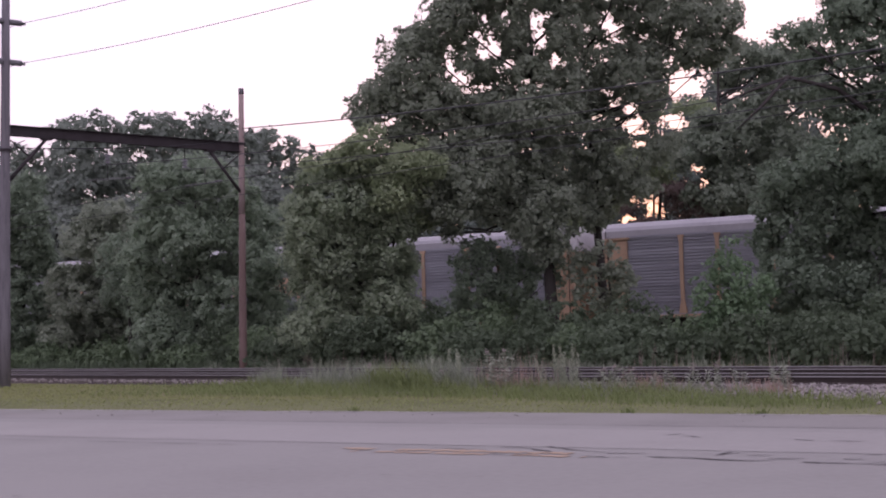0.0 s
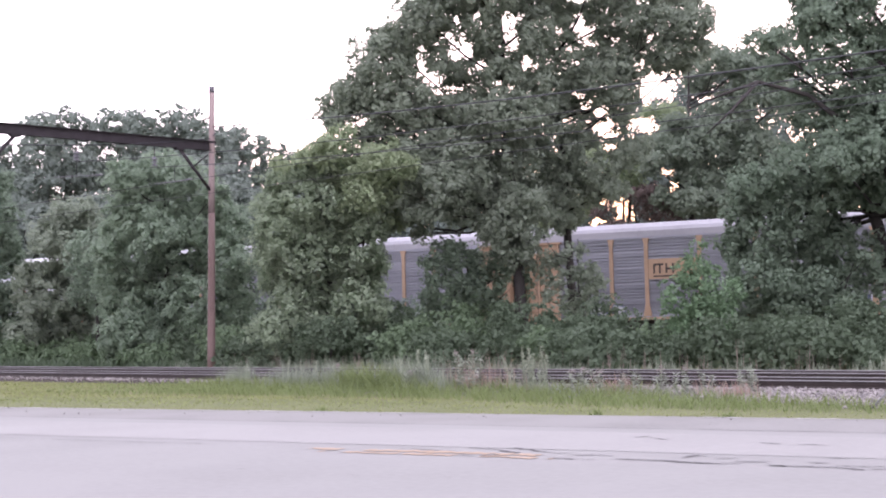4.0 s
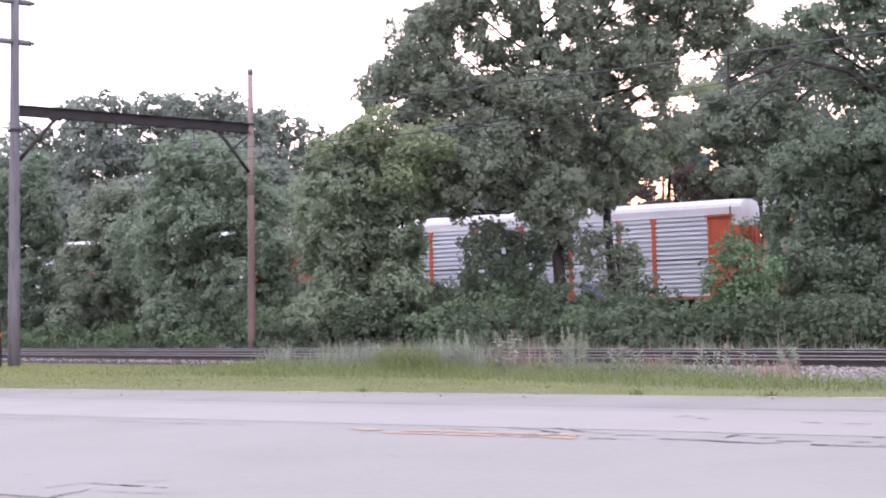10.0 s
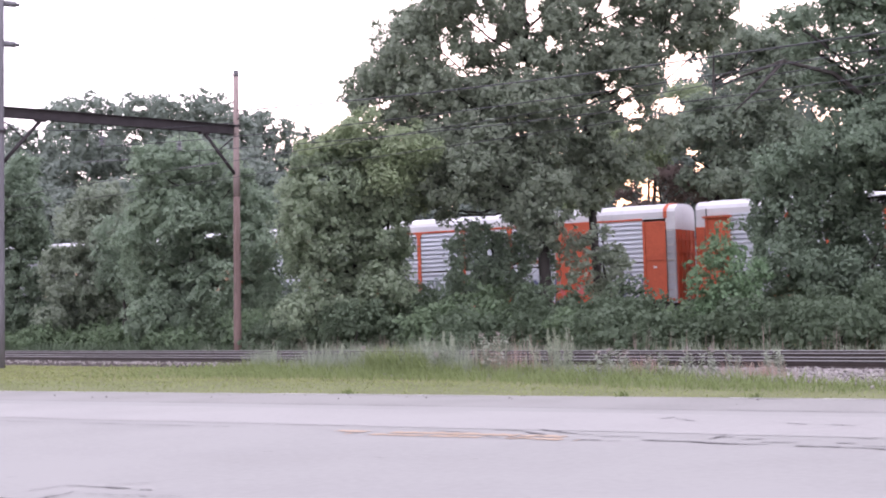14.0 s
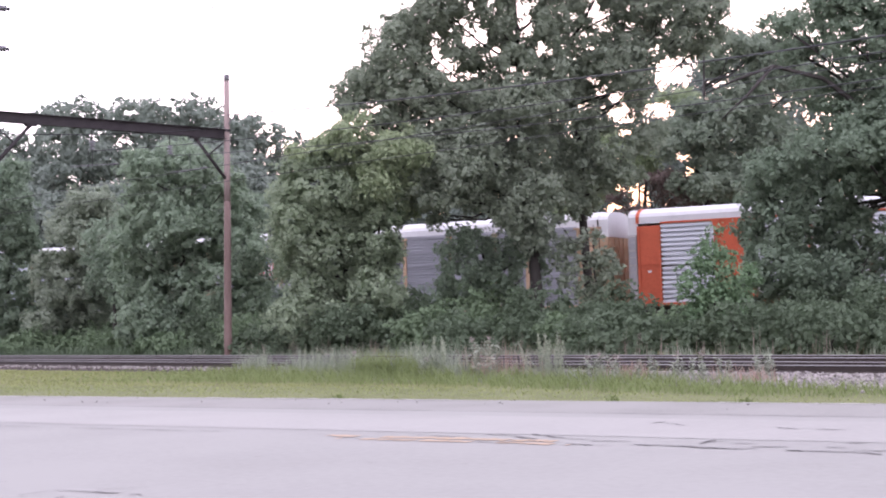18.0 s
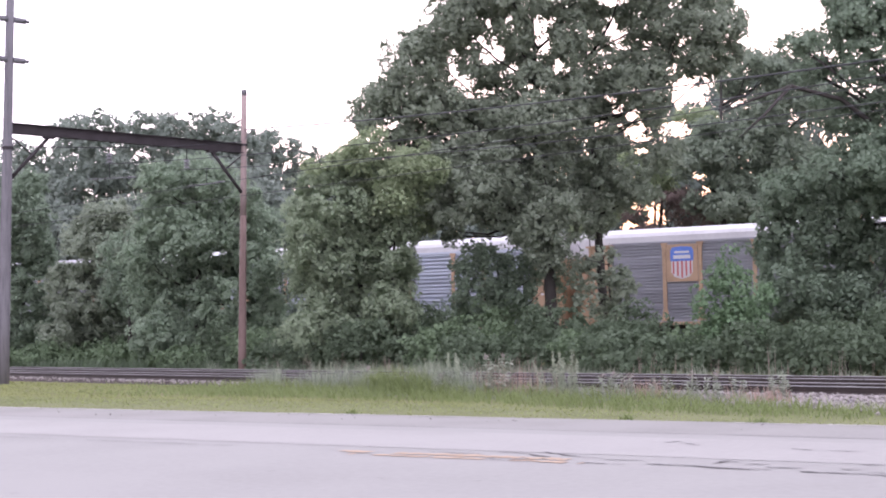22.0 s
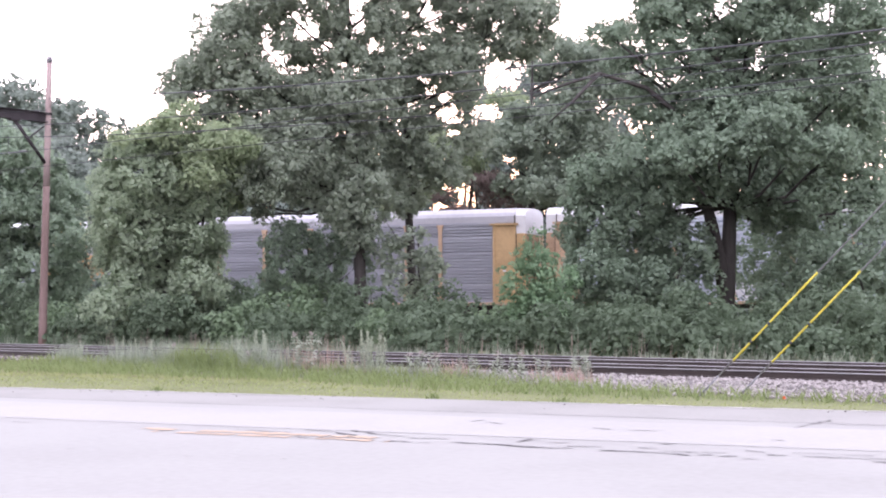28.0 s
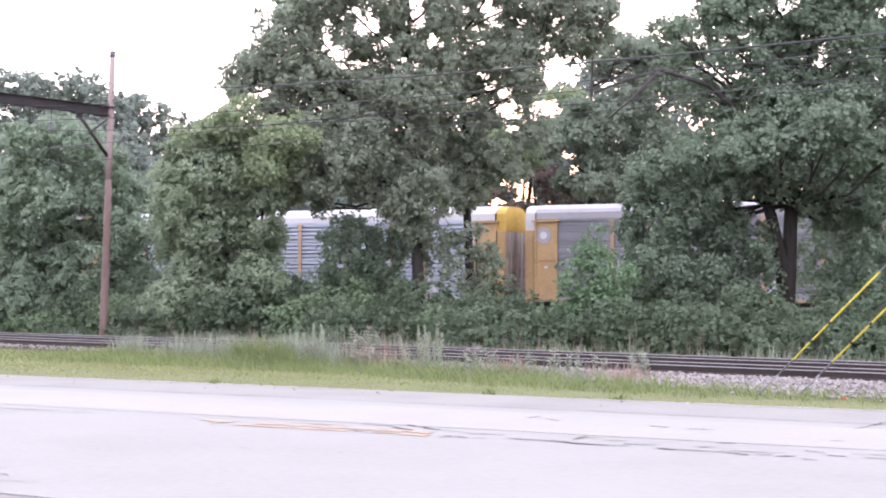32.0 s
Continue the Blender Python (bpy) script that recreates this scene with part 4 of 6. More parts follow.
PITCH = 28.3
GRID = [(0.25, 0.28, 0.10, 0.5, UNDER), (0.55, 0.28, 0.1, 0.5, UNDER), (0.9, 0.28, 0.1, 0.5, UNDER), (1.25, 0.28, 0.1, 0.5, UNDER), (0.3, 0.68, 0.5, 0.1, UNDER), (0.9, 0.45, 0.5, 0.1, UNDER), (0.25, 0.1, 1.5, 0.08, UNDER)]
CARS = [
    lambda: car("grey ribbed steel car carrier with tan end panels, rolling", SLAT_GREY, TAN, TAN, ROOF_GREY, TAN, ROOF_GREY),
    lambda: car("grey ribbed steel car carrier with tan end panels, rolling", SLAT_GREY, TAN, TAN, ROOF_GREY, TAN, ROOF_WHITE, marks=[spray(-2.5, 2.2, 0.9, GRAFF_DARK, SLAT_SILVER, 3)]),
    lambda: car("grey ribbed car carrier with a yellow lettered board, rolling", SLAT_GREY, TAN, TAN, ROOF_GREY, TAN, ROOF_WHITE, marks=[board(-6.93, 2.98, 2.55, 1.02, TAN, GRID, "yellow board with dark bars"), spray(-10.5, 2.0, 0.8, GRAFF_WHITE, GRAFF_DARK, 4), spray(2.0, 2.0, 0.8, GRAFF_DARK, SLAT_SILVER, 5)]),
    lambda: car("grey ribbed car carrier, tan panels, white graffiti, rolling", SLAT_GREY, TAN, TAN, ROOF_GREY, TAN, ROOF_WHITE, marks=[spray(5.1, 3.4, 1.15, GRAFF_PALE, GRAFF_DARK, 6), spray(0.3, 1.9, 0.9, GRAFF_WHITE, SLAT_GREY, 7), spray(-12.75, 0.7, 0.45, TAN, BROWN, 8, SILL + 0.95)]),
    lambda: car("bright silver ribbed car carrier with orange posts, rolling", SLAT_SILVER, ORANGE, ORANGE, ROOF_WHITE, ORANGE, ROOF_WHITE, marks=[spray(-2.0, 1.9, 0.9, GRAFF_DARK, SLAT_BLUE, 9), spray(2.3, 2.0, 1.0, SLAT_BLUE, GRAFF_DARK, 10), spray(4.8, 1.5, 0.9, GRAFF_DARK, SLAT_GREY, 11), spray(-5.6, 1.4, 0.8, SLAT_BLUE, GRAFF_DARK, 31)]),
    lambda: car("bright silver car carrier with wide orange panels, rolling", SLAT_SILVER, ORANGE, ORANGE, ROOF_WHITE, ORANGE, ROOF_WHITE, wide=True, trim=ORANGE, marks=[spray(10.2, 2.0, 1.3, GRAFF_WHITE, GRAFF_DARK, 12), spray(5.6, 1.5, 1.2, GRAFF_DARK, SLAT_BLUE, 13), spray(6.9, 1.4, 0.9, STRIPE_RED, ORANGE, 23), spray(-3.0, 3.2, 0.9, STRIPE_RED, GRAFF_DARK, 14)]),
]
CARS += [
    lambda: car("grey ribbed car carrier with tan panels and a blue sign, rolling", SLAT_GREY, TAN, TAN, ROOF_WHITE, TAN, ROOF_WHITE, marks=[shield(-8.83, 3.1, 1.66, 1.88), spray(6.0, 2.0, 0.8, GRAFF_WHITE, SLAT_GREY, 15)]),
    lambda: car("bluish silver ribbed car carrier with tan posts, rolling", SLAT_BLUE, TAN, TAN, ROOF_WHITE, TAN, ROOF_WHITE, marks=[board(-6.85, 3.3, 2.45, 0.4, SLAT_BLUE, [(0.08 + 0.29 * k, 0.08, 0.12, 0.20, SLAT_GREY) for k in range(8)], "faint dark lettering bars"), spray(-9.6, 2.2, 1.1, GRAFF_TEAL, GRAFF_DARK, 16), spray(-5.3, 3.8, 1.1, GRAFF_WHITE, SLAT_GREY, 17), spray(-1.0, 1.9, 1.0, GRAFF_WHITE, SLAT_GREY, 27), spray(6.9, 1.7, 1.1, GRAFF_WHITE, GRAFF_DARK, 28)]),
    lambda: car("grey ribbed car carrier with yellow panels, rolling", SLAT_GREY, TAN, YELLOW, ROOF_GREY, TAN, ROOF_WHITE, marks=[disc(-12.6, 4.3, 0.42, ROOF_GREY, "round pale emblem"), spray(-3.7, 3.4, 0.9, GRAFF_WHITE, GRAFF_DARK, 18)]),
    lambda: car("silver ribbed car carrier with a yellow and brown end, rolling", SLAT_BLUE, TAN, YELLOW, ROOF_WHITE, STREAKED, HOOD_YELLOW, marks=[spray(8.4, 1.7, 1.1, GRAFF_WHITE, SLAT_GREY, 19), spray(0.1, 2.4, 1.0, GRAFF_WHITE, GRAFF_DARK, 20)]),
    lambda: car("grey ribbed steel car carrier with tan end panels, rolling", SLAT_GREY, TAN, TAN, ROOF_GREY, TAN, ROOF_GREY),
    lambda: car("grey ribbed steel car carrier with tan end panels, rolling", SLAT_GREY, TAN, TAN, ROOF_GREY, TAN, ROOF_GREY),
    lambda: car("bright silver ribbed car carrier with orange posts, rolling", SLAT_SILVER, ORANGE, ORANGE, ROOF_WHITE, ORANGE, ROOF_WHITE),
]
WAGONS = [c() for c in CARS]
# metres that the train has run, by the clock
RUN = [(0, -2.0), (2.5, 14.38), (5.5, 33.95), (9, 56.6), (11.5, 72.65), (13.5, 85.45), (16.5, 104.4), (18, 113.8), (20.5, 129.4), (22.5, 141.65), (24.2, 152.25), (25.5, 160.27), (28.5, 178.5), (30, 187.7), (32, 199.5)]


def motions():
    """The wagons roll along the far line; wagon k's tail follows the run."""
    for k, w in enumerate(WAGONS):
        rows = []
        for t, run in RUN:
            s = -27.9 + run - (k - 1) * PITCH + HALF
            rows.append((t, LINE_M @ pose(s, 70.7, 0.66)))
        walk(w, rows)


# ---- trees beside and before the train ----
BIG = "tall broad oak with dense dull green summer foliage"
tree("oak_tree", 4.5, 58, [(0.04, -0.9, 4.4, 0.54, 0.54, 0.54), (-0.45, -0.9, 5, 0.76, 0.76, 0.58), (-0.99, 5.3, 0.55, 0.23), (-4, 5.3, 0.32, 0.18), (-0.93, -0.9, 5.5, 0.9, 0.9, 0.54), (-5.3, 5.7, 0.59, 0.2), (-4, 6, 1, 0.34), (-0.12, 6.3, 1.09, 0.77), (-1.63, 6.5, 1.78, 0.77), (-4.9, 6.7, 0.91, 0.68), (-3.2, 7, 1.59, 0.77), (-0.34, 7.6, 1.59, 1.37), (-2.2, 7.9, 1.91, 1.18), (-4.2, 8.4, 1.27, 0.86), (-5.8, 9.4, 0.91, 0.59), (-3, 9.4, 1.59, 0.91), (-7.4, 9.8, 0.41, 0.18), (-0.49, 9.8, 1.59, 1.05), (-1.84, 10.4, 1.82, 0.82), (-7.4, 10.5, 0.73, 0.59)] + [(-4.7, 10.5, 1.41, 0.86), (0.92, 10.9, 1.14, 1.14), (-6.2, 10.9, 0.91, 0.82), (-7, 11.2, 0.59, 0.46), (-0.77, 11.6, 0.91, 0.55), (-2.2, 11.8, 0.91, 0.55), (-5.4, 11.9, 1.32, 1.32), (-3, 12.3, 0.77, 0.59), (-0.4, 12.3, 0.77, 0.68), (0.42, 12.7, 0.68, 0.59), (-1.12, 12.7, 0.68, 0.5), (-5, 13, 1.05, 0.96), (-1.4, 13.4, 0.91, 0.68), (0.79, 13.4, 0.77, 0.91), (-3.6, 13.8, 1.23, 0.96), (-1.47, 14.6, 1.37, 0.68), (0.86, 15.3, 1.37, 1.14), (-3.3, 15.3, 1.37, 0.91), (-1.3, 16.1, 1.82, 1.14)],
     2.5, 34, 0.152, LEAF_OAK, BIG, 0.24, 11, spread=0.31, lean=-0.6, gaps=[(-1.44, 12, 0.3, 0.34), (-0.15, 13, 0.32, 0.5), (-2.5, 12.5, 0.34, 0.27), (-2.5, 11.2, 0.41, 0.16), (0.4, 12.2, 0.2, 0.23), (-0.85, 11.3, 0.25, 0.18), (-2.9, 13.2, 0.23, 0.2), (-1.66, 13.8, 0.2, 0.23), (-0.46, 13.8, 0.18, 0.27), (-3.9, 11.8, 0.16, 0.14), (-6.4, 9.8, 0.27, 0.18)])
tree("oak_tree", 6.8, 60, [(-0.7, 5.8, 0.8, 0.52), (0.14, 6.2, 0.47, 0.61), (-1.61, 6.7, 0.71, 0.94), (1.35, 6.9, 0.85, 0.57), (-0.18, 7.1, 1.08, 0.85), (0.92, 7.9, 1.18, 0.8), (2.4, 8.7, 1.04, 0.71), (-0.47, 8.8, 1.13, 1.18), (0.51, 9.7, 1.04, 0.94), (2.3, 9.9, 0.52, 0.57), (2.1, 10.8, 0.8, 0.66), (-0.62, 10.9, 1.18, 1.04), (1.18, 11.6, 1.13, 1.04)] + [(2.6, 12, 0.8, 0.71), (4.3, 12.6, 1.18, 0.66), (0.03, 12.7, 1.18, 1.29), (5.5, 12.9, 0.66, 0.52), (2.2, 13, 1.32, 1.04), (4.2, 13.8, 1.32, 0.8), (5.4, 14, 0.8, 0.61), (2.6, 14.2, 1.41, 0.71), (0.59, 14.7, 1.18, 0.57), (4.9, 15.2, 1.08, 0.71), (3.1, 15.7, 1.65, 0.94), (1.12, 16.3, 1.65, 1.18)],
     2.1, 34, 0.152, LEAF_OAK, BIG, 0.19, 12, spread=0.31, lean=-0.45, gaps=[(2.2, 6.2, 0.57, 0.52), (1.01, 5.7, 0.42, 0.19), (4, 7.8, 0.42, 0.24), (4.4, 7.1, 0.42, 0.26), (1.81, 8.9, 0.28, 0.21), (1.48, 9.7, 0.38, 0.42), (3.2, 9.7, 0.66, 0.35), (3.8, 11.3, 0.89, 0.61), (5.7, 10.9, 0.57, 0.21), (0.68, 14, 0.42, 0.71), (1.52, 8.2, 0.38, 0.33), (0.71, 8.6, 0.33, 0.47), (-0.07, 10, 0.28, 0.24), (3, 12.4, 0.28, 0.28)])
tree("small_tree", 2.4, 59.5, [(1.66, -1, 2.1, 0.69, 0.69, 0.46), (0.91, 2.1, 0.93, 0.61), (-0.57, 2.4, 1.12, 0.65), (-1.64, 2.7, 0.56, 0.47), (0.36, 3, 1.03, 0.79), (1.77, -1, 3.1, 0.6, 0.6, 0.78), (-0.91, 3.5, 1.03, 0.7), (1.16, 3.6, 0.61, 0.79), (0.56, 4.1, 0.98, 0.7), (1.97, -1, 4.4, 0.64, 0.64, 0.69), (-1.3, 4.4, 0.79, 0.61), (1.7, 4.6, 0.61, 0.37), (-0.35, 4.6, 0.93, 0.51)],
     2.4, 21, 0.145, LEAF_RED_OAK, "low dark understorey tree with gaps in its leaves", 0.10, 13, spread=0.34, gaps=[(-0.19, 3.8, 0.23, 0.16), (-1.11, 3, 0.19, 0.14), (0.84, 3.2, 0.23, 0.19), (0.19, 4.8, 0.28, 0.12), (1.64, 2.9, 0.23, 0.47)])
tree("small_tree", 6.7, 57.5, [(0.03, 2, 0.81, 0.45), (-0.96, 2.6, 0.5, 0.41), (0.39, 2.7, 0.68, 0.45), (0.87, 3.2, 0.32, 0.32), (-0.6, 3.3, 0.77, 0.5), (0.38, 3.6, 0.63, 0.5), (-1.48, 3.7, 0.32, 0.32), (-0.91, 4.1, 0.59, 0.45), (-0.22, 4.4, 0.5, 0.36), (-1.43, 5.2, 0.45, 0.18)],
     1.3, 24, 0.15, LEAF_OAK, "thin dark sapling among the shrubs", 0.05, 14, spread=0.28, gaps=[(-0.16, 3, 0.23, 0.18), (-0.92, 3.6, 0.18, 0.16)])
tree("round_tree", -3.3, 57, [(-2.7, 0.96, 0.81, 0.67), (1.11, 1.17, 1.21, 0.89), (-0.45, 1.33, 1.34, 0.89), (-1.79, 1.6, 1.03, 0.89), (1.99, 2.3, 0.45, 0.49), (1.14, 2.4, 1.07, 0.85), (0.26, 2.9, 1.34, 0.89), (-1.08, 2.9, 0.89, 0.58), (-1.4, 3.4, 0.67, 0.4), (1.54, 3.5, 0.67, 0.72), (-2.1, 3.7, 0.67, 0.63), (-0.32, -0.8, 4, 0.88, 0.88, 0.57), (1.92, 4.2, 0.36, 0.54), (0.98, 4.2, 1.25, 0.81), (-1.31, -0.8, 4.2, 0.97, 0.97, 0.57)] + [(1.46, -0.8, 4.5, 0.66, 0.66, 0.53), (-2.4, 4.5, 0.67, 0.58), (-1.92, 4.7, 0.67, 0.31), (-0.74, -0.8, 4.9, 0.88, 0.88, 0.53), (0.11, 5.2, 1.57, 0.72), (1.46, 5.3, 0.89, 0.4), (-1.67, 5.5, 1.16, 0.63), (1.26, 6.1, 1.39, 0.89), (2.1, 6.4, 0.67, 0.63), (-0.52, 6.5, 1.48, 0.85), (-2.1, 6.7, 0.81, 0.81), (-1.28, 7.3, 1.12, 0.76), (1.3, 7.3, 1.07, 0.76), (0.01, 7.8, 1.3, 0.67), (-0.7, 8.1, 0.67, 0.31)],
     2.2, 34, 0.15, LEAF_WARM, "round-crowned dull green tree with low branches", 0.16, 15, spread=0.31, gaps=[(-1.01, 6.8, 0.27, 0.18), (1.44, 4.8, 0.31, 0.16)])
tree("pale_tree", -1.83, 56.5, [(0.81, 6, 0.75, 0.53), (0.05, 6.5, 0.89, 0.49), (1.06, 7, 0.89, 0.75), (0.07, 7.4, 1.2, 0.67), (-0.92, 7.5, 0.75, 0.44), (1.76, 7.8, 0.58, 0.53), (0.76, 7.9, 0.89, 0.67), (-2.8, 8, 0.67, 0.29), (-2.1, 8.1, 0.53, 0.22), (-1.24, 8.2, 0.75, 0.31), (-2.1, 8.3, 0.75, 0.33), (-0.12, 8.4, 1.06, 0.53), (1.34, 8.6, 0.58, 0.44), (-1.22, 8.7, 0.75, 0.4), (-0.67, 9.2, 0.53, 0.4)],
     1.7, 30, 0.15, LEAF_YELLOW, "yellowish green tree standing close to the oak", 0.07, 31, spread=0.31)
tree("round_tree", -11.2, 66, [(2.3, 0.93, 1.04, 0.78), (0.63, 0.99, 1.55, 0.88), (-1.43, 1.44, 1.29, 0.88), (3.3, 2.5, 0.88, 1.14), (-0.63, 2.6, 1.66, 1.14), (1.71, 2.8, 1.45, 1.19), (-2.4, 3.4, 1.04, 1.04), (0.19, 4.1, 1.55, 1.04), (3.1, 4.5, 1.04, 1.14), (-1.35, 4.7, 1.5, 1.04), (-2.5, 5, 0.67, 0.62), (2, 5.1, 1.45, 1.04), (0.37, 5.9, 1.71, 0.88), (-1.57, 6.4, 1.35, 0.93), (2.7, 6.5, 0.93, 0.93), (1.3, 6.9, 1.45, 1.04), (-0.77, 7.4, 1.61, 0.93), (2.4, 7.7, 0.67, 0.57), (0.95, 8.5, 1.19, 0.88), (-1.52, 8.6, 1.04, 0.78), (-0.33, 9.2, 1.29, 0.67)],
     2.0, 34, 0.16, LEAF_ELM, "dull green young tree with an airy pointed crown", 0.16, 16, spread=0.31, gaps=[(0.87, 5.3, 0.52, 0.26), (-0.97, 7.4, 0.26, 0.16), (-2.7, 7.5, 0.31, 0.18), (-2.9, 5, 0.31, 0.13), (-0.62, 3, 0.21, 0.16)])
tree("round_tree", -17.5, 74, [(-0.01, 1.4, 1.34, 0.64), (-1.89, 1.69, 1.05, 0.64), (0.73, 2.1, 1.28, 0.87), (-1.58, 2.6, 0.93, 0.87), (-0.26, 3.4, 1.57, 1.05), (-2.1, 3.8, 0.81, 0.87), (0.92, 4.3, 1.34, 1.16), (-1.25, 4.6, 1.05, 0.99), (-2.3, 4.8, 0.64, 0.46), (0.08, 5.8, 1.63, 1.05), (1.27, 6.6, 1.05, 1.05), (-0.62, 6.8, 1.16, 0.87), (0.42, 7.7, 1.16, 0.75)],
     1.9, 34, 0.17, LEAF_OAK, "dull green young tree with a rounded crown", 0.12, 17, spread=0.31, gaps=[(-1.87, 5.6, 0.7, 0.23), (-0.94, 5.4, 0.64, 0.2), (0.95, 5.4, 0.35, 0.15), (-2.9, 3.8, 0.41, 0.23), (-0.97, 3.9, 0.41, 0.12)])
tree("round_tree", -22.4, 77, [(0.45, 1.97, 1.39, 0.79), (-1.36, 2.2, 1.21, 0.91), (1.38, 3, 0.73, 0.91), (0.49, 3.9, 1.21, 1.21), (-2.1, 4, 1.51, 1.51), (-0.7, 4.9, 1.21, 1.21), (1.13, 5.7, 0.79, 1.03), (0.24, 6.5, 1.39, 1.21), (-1.87, 7, 1.51, 1.81), (0.88, 8, 0.91, 1.03), (-0.48, 8.4, 1.21, 1.21), (0.3, 9.5, 0.91, 0.91)],
     1.9, 34, 0.17, LEAF_RED_OAK, "dull green young tree beside the tall pole", 0.13, 18, spread=0.31, gaps=[(0.96, 4.5, 0.48, 0.15), (0.48, 3.3, 0.54, 0.15), (-0.54, 5.6, 0.3, 0.15)])
GREAT_OAK = tree("oak_tree", 17, 50.5, [(-3.6, 1.92, 1.07, 0.59), (-5.3, 2, 0.91, 0.59), (-2.3, 2, 0.91, 0.52), (-0.94, 2.7, 0.48, 0.44), (-4.7, 2.8, 0.99, 0.71), (-2.7, 2.8, 0.79, 0.59), (-1.98, 2.9, 0.59, 0.59), (-5.4, 3, 0.55, 0.59), (3.9, 3.4, 0.79, 0.79), (-3.2, 3.5, 1.03, 0.79), (-1.52, 3.7, 0.67, 0.87), (-0.8, 3.7, 0.4, 0.79), (2.5, 3.8, 0.71, 0.67), (-2.5, 4.1, 0.79, 0.79), (-5.6, 4.1, 0.44, 0.67), (-4.5, 4.3, 1.11, 0.87), (-1.97, 4.4, 0.71, 0.67), (1.29, 4.5, 0.44, 0.32), (-1.55, 4.8, 0.48, 0.4), (3.7, 4.8, 0.91, 0.59), (2, 5, 1.03, 0.44), (5.2, 5, 0.91, 1.19)] + [(0.87, 5.1, 0.48, 0.32), (0.48, -1.5, 5.1, 0.5, 0.5, 0.35), (-3.3, 5.1, 1.15, 0.83), (-0.25, 5.2, 0.44, 0.2), (-5.2, 5.3, 0.67, 0.67), (2.3, -4, 5.3, 0.73, 0.73, 0.47), (-2.3, -1.5, 5.5, 0.69, 0.69, 0.31), (1.78, -1.5, 5.5, 0.77, 0.77, 0.46), (-0.89, -1.5, 5.6, 0.54, 0.54, 0.27), (-0.71, 5.8, 0.59, 0.32), (0.65, -1.5, 5.9, 0.85, 0.85, 0.62), (-2.1, 6, 0.99, 0.67), (-0.48, -1.5, 6.1, 0.81, 0.81, 0.62), (-4.9, 6.2, 0.91, 0.71), (3.3, 6.3, 0.99, 0.91), (-1.4, -1.5, 6.3, 0.77, 0.77, 0.65), (1.83, 6.5, 1.31, 0.87), (-2.8, -3.5, 6.6, 0.74, 0.74, 0.48), (1.13, -4.5, 6.6, 0.83, 0.83, 0.54), (-2.5, -1.5, 6.6, 0.85, 0.85, 0.65), (-3.4, 6.7, 1.11, 0.79), (2.1, -1.5, 6.7, 0.96, 0.96, 0.77)] + [(2.4, -4.5, 6.8, 0.83, 0.83, 0.61), (-1.61, -4, 6.9, 0.8, 0.8, 0.47), (-0.42, -4.5, 7, 0.79, 0.79, 0.47), (4.5, 7.1, 0.79, 0.99), (0.14, 7.3, 1.31, 0.91), (-1.39, -1.5, 7.5, 0.96, 0.96, 0.77), (0.25, -1.5, 7.5, 0.96, 0.96, 0.77), (0.17, -5, 7.6, 0.89, 0.89, 0.54), (-1.85, 7.7, 1.31, 0.87), (3.2, 7.9, 1.11, 0.99), (1.63, 8.1, 1.19, 0.91), (5.5, 8.4, 0.99, 1.39), (-0.57, -1.5, 8.4, 0.96, 0.96, 0.65), (1.29, -1.5, 8.6, 0.96, 0.96, 0.77), (-2.7, 9.3, 0.87, 0.79), (-0.9, 9.3, 1.31, 0.95), (4.4, 9.4, 0.99, 1.11), (1, 9.5, 1.31, 0.99), (2.9, 9.6, 1.11, 0.91), (-0.26, 10.3, 0.79, 0.48), (-3.8, 10.5, 0.71, 0.48), (-2.2, 10.6, 0.99, 0.79)] + [(-0.05, 10.7, 0.79, 0.52), (-0.89, 10.9, 0.48, 0.32), (1.65, 11, 1.19, 0.87), (4.9, 11.1, 0.79, 0.99), (-4.5, 11.3, 0.59, 0.4), (-1.11, -0.8, 11.3, 0.51, 0.51, 0.39), (3.4, 11.5, 0.99, 0.87), (0.06, 11.5, 0.67, 0.48), (-2.6, 11.7, 0.79, 0.67), (-1.35, -0.8, 11.9, 0.66, 0.66, 0.55), (-1.73, 12, 0.59, 0.52), (0.59, 12, 0.87, 0.67), (0.81, 12, 0.79, 0.67), (5.5, 12.1, 0.99, 1.19), (-2.7, 12.1, 0.67, 0.52), (-2.1, -0.8, 12.3, 0.66, 0.66, 0.51), (2.3, 12.5, 1.19, 0.67), (-1.1, 12.6, 0.59, 0.48), (-2.5, 13.2, 0.99, 0.71), (3.8, 13.6, 1.19, 0.99), (-0.46, 13.6, 0.99, 0.71), (1.67, 13.7, 1.39, 0.79)],
     2.1, 34, 0.148, LEAF_RED_OAK, "massive spreading oak with a dark forked trunk", 0.29, 19, spread=0.31, lean=0.95, gaps=[(-3.7, 8.2, 0.48, 0.32), (-1.7, 6, 0.18, 0.12), (0.03, 6.9, 0.12, 0.1), (-1.3, 4.9, 0.36, 0.2), (-0.08, 4.8, 0.14, 0.28), (1.05, 3.3, 0.3, 0.4), (4.3, 10.6, 0.2, 0.18), (4, 8.4, 0.36, 0.12), (0.16, 3.2, 0.34, 0.52), (3.2, 5.1, 0.44, 0.16), (-1.56, 2.5, 0.32, 0.2), (4.2, 4.5, 0.4, 0.28), (2.4, 3.3, 0.36, 0.28)])
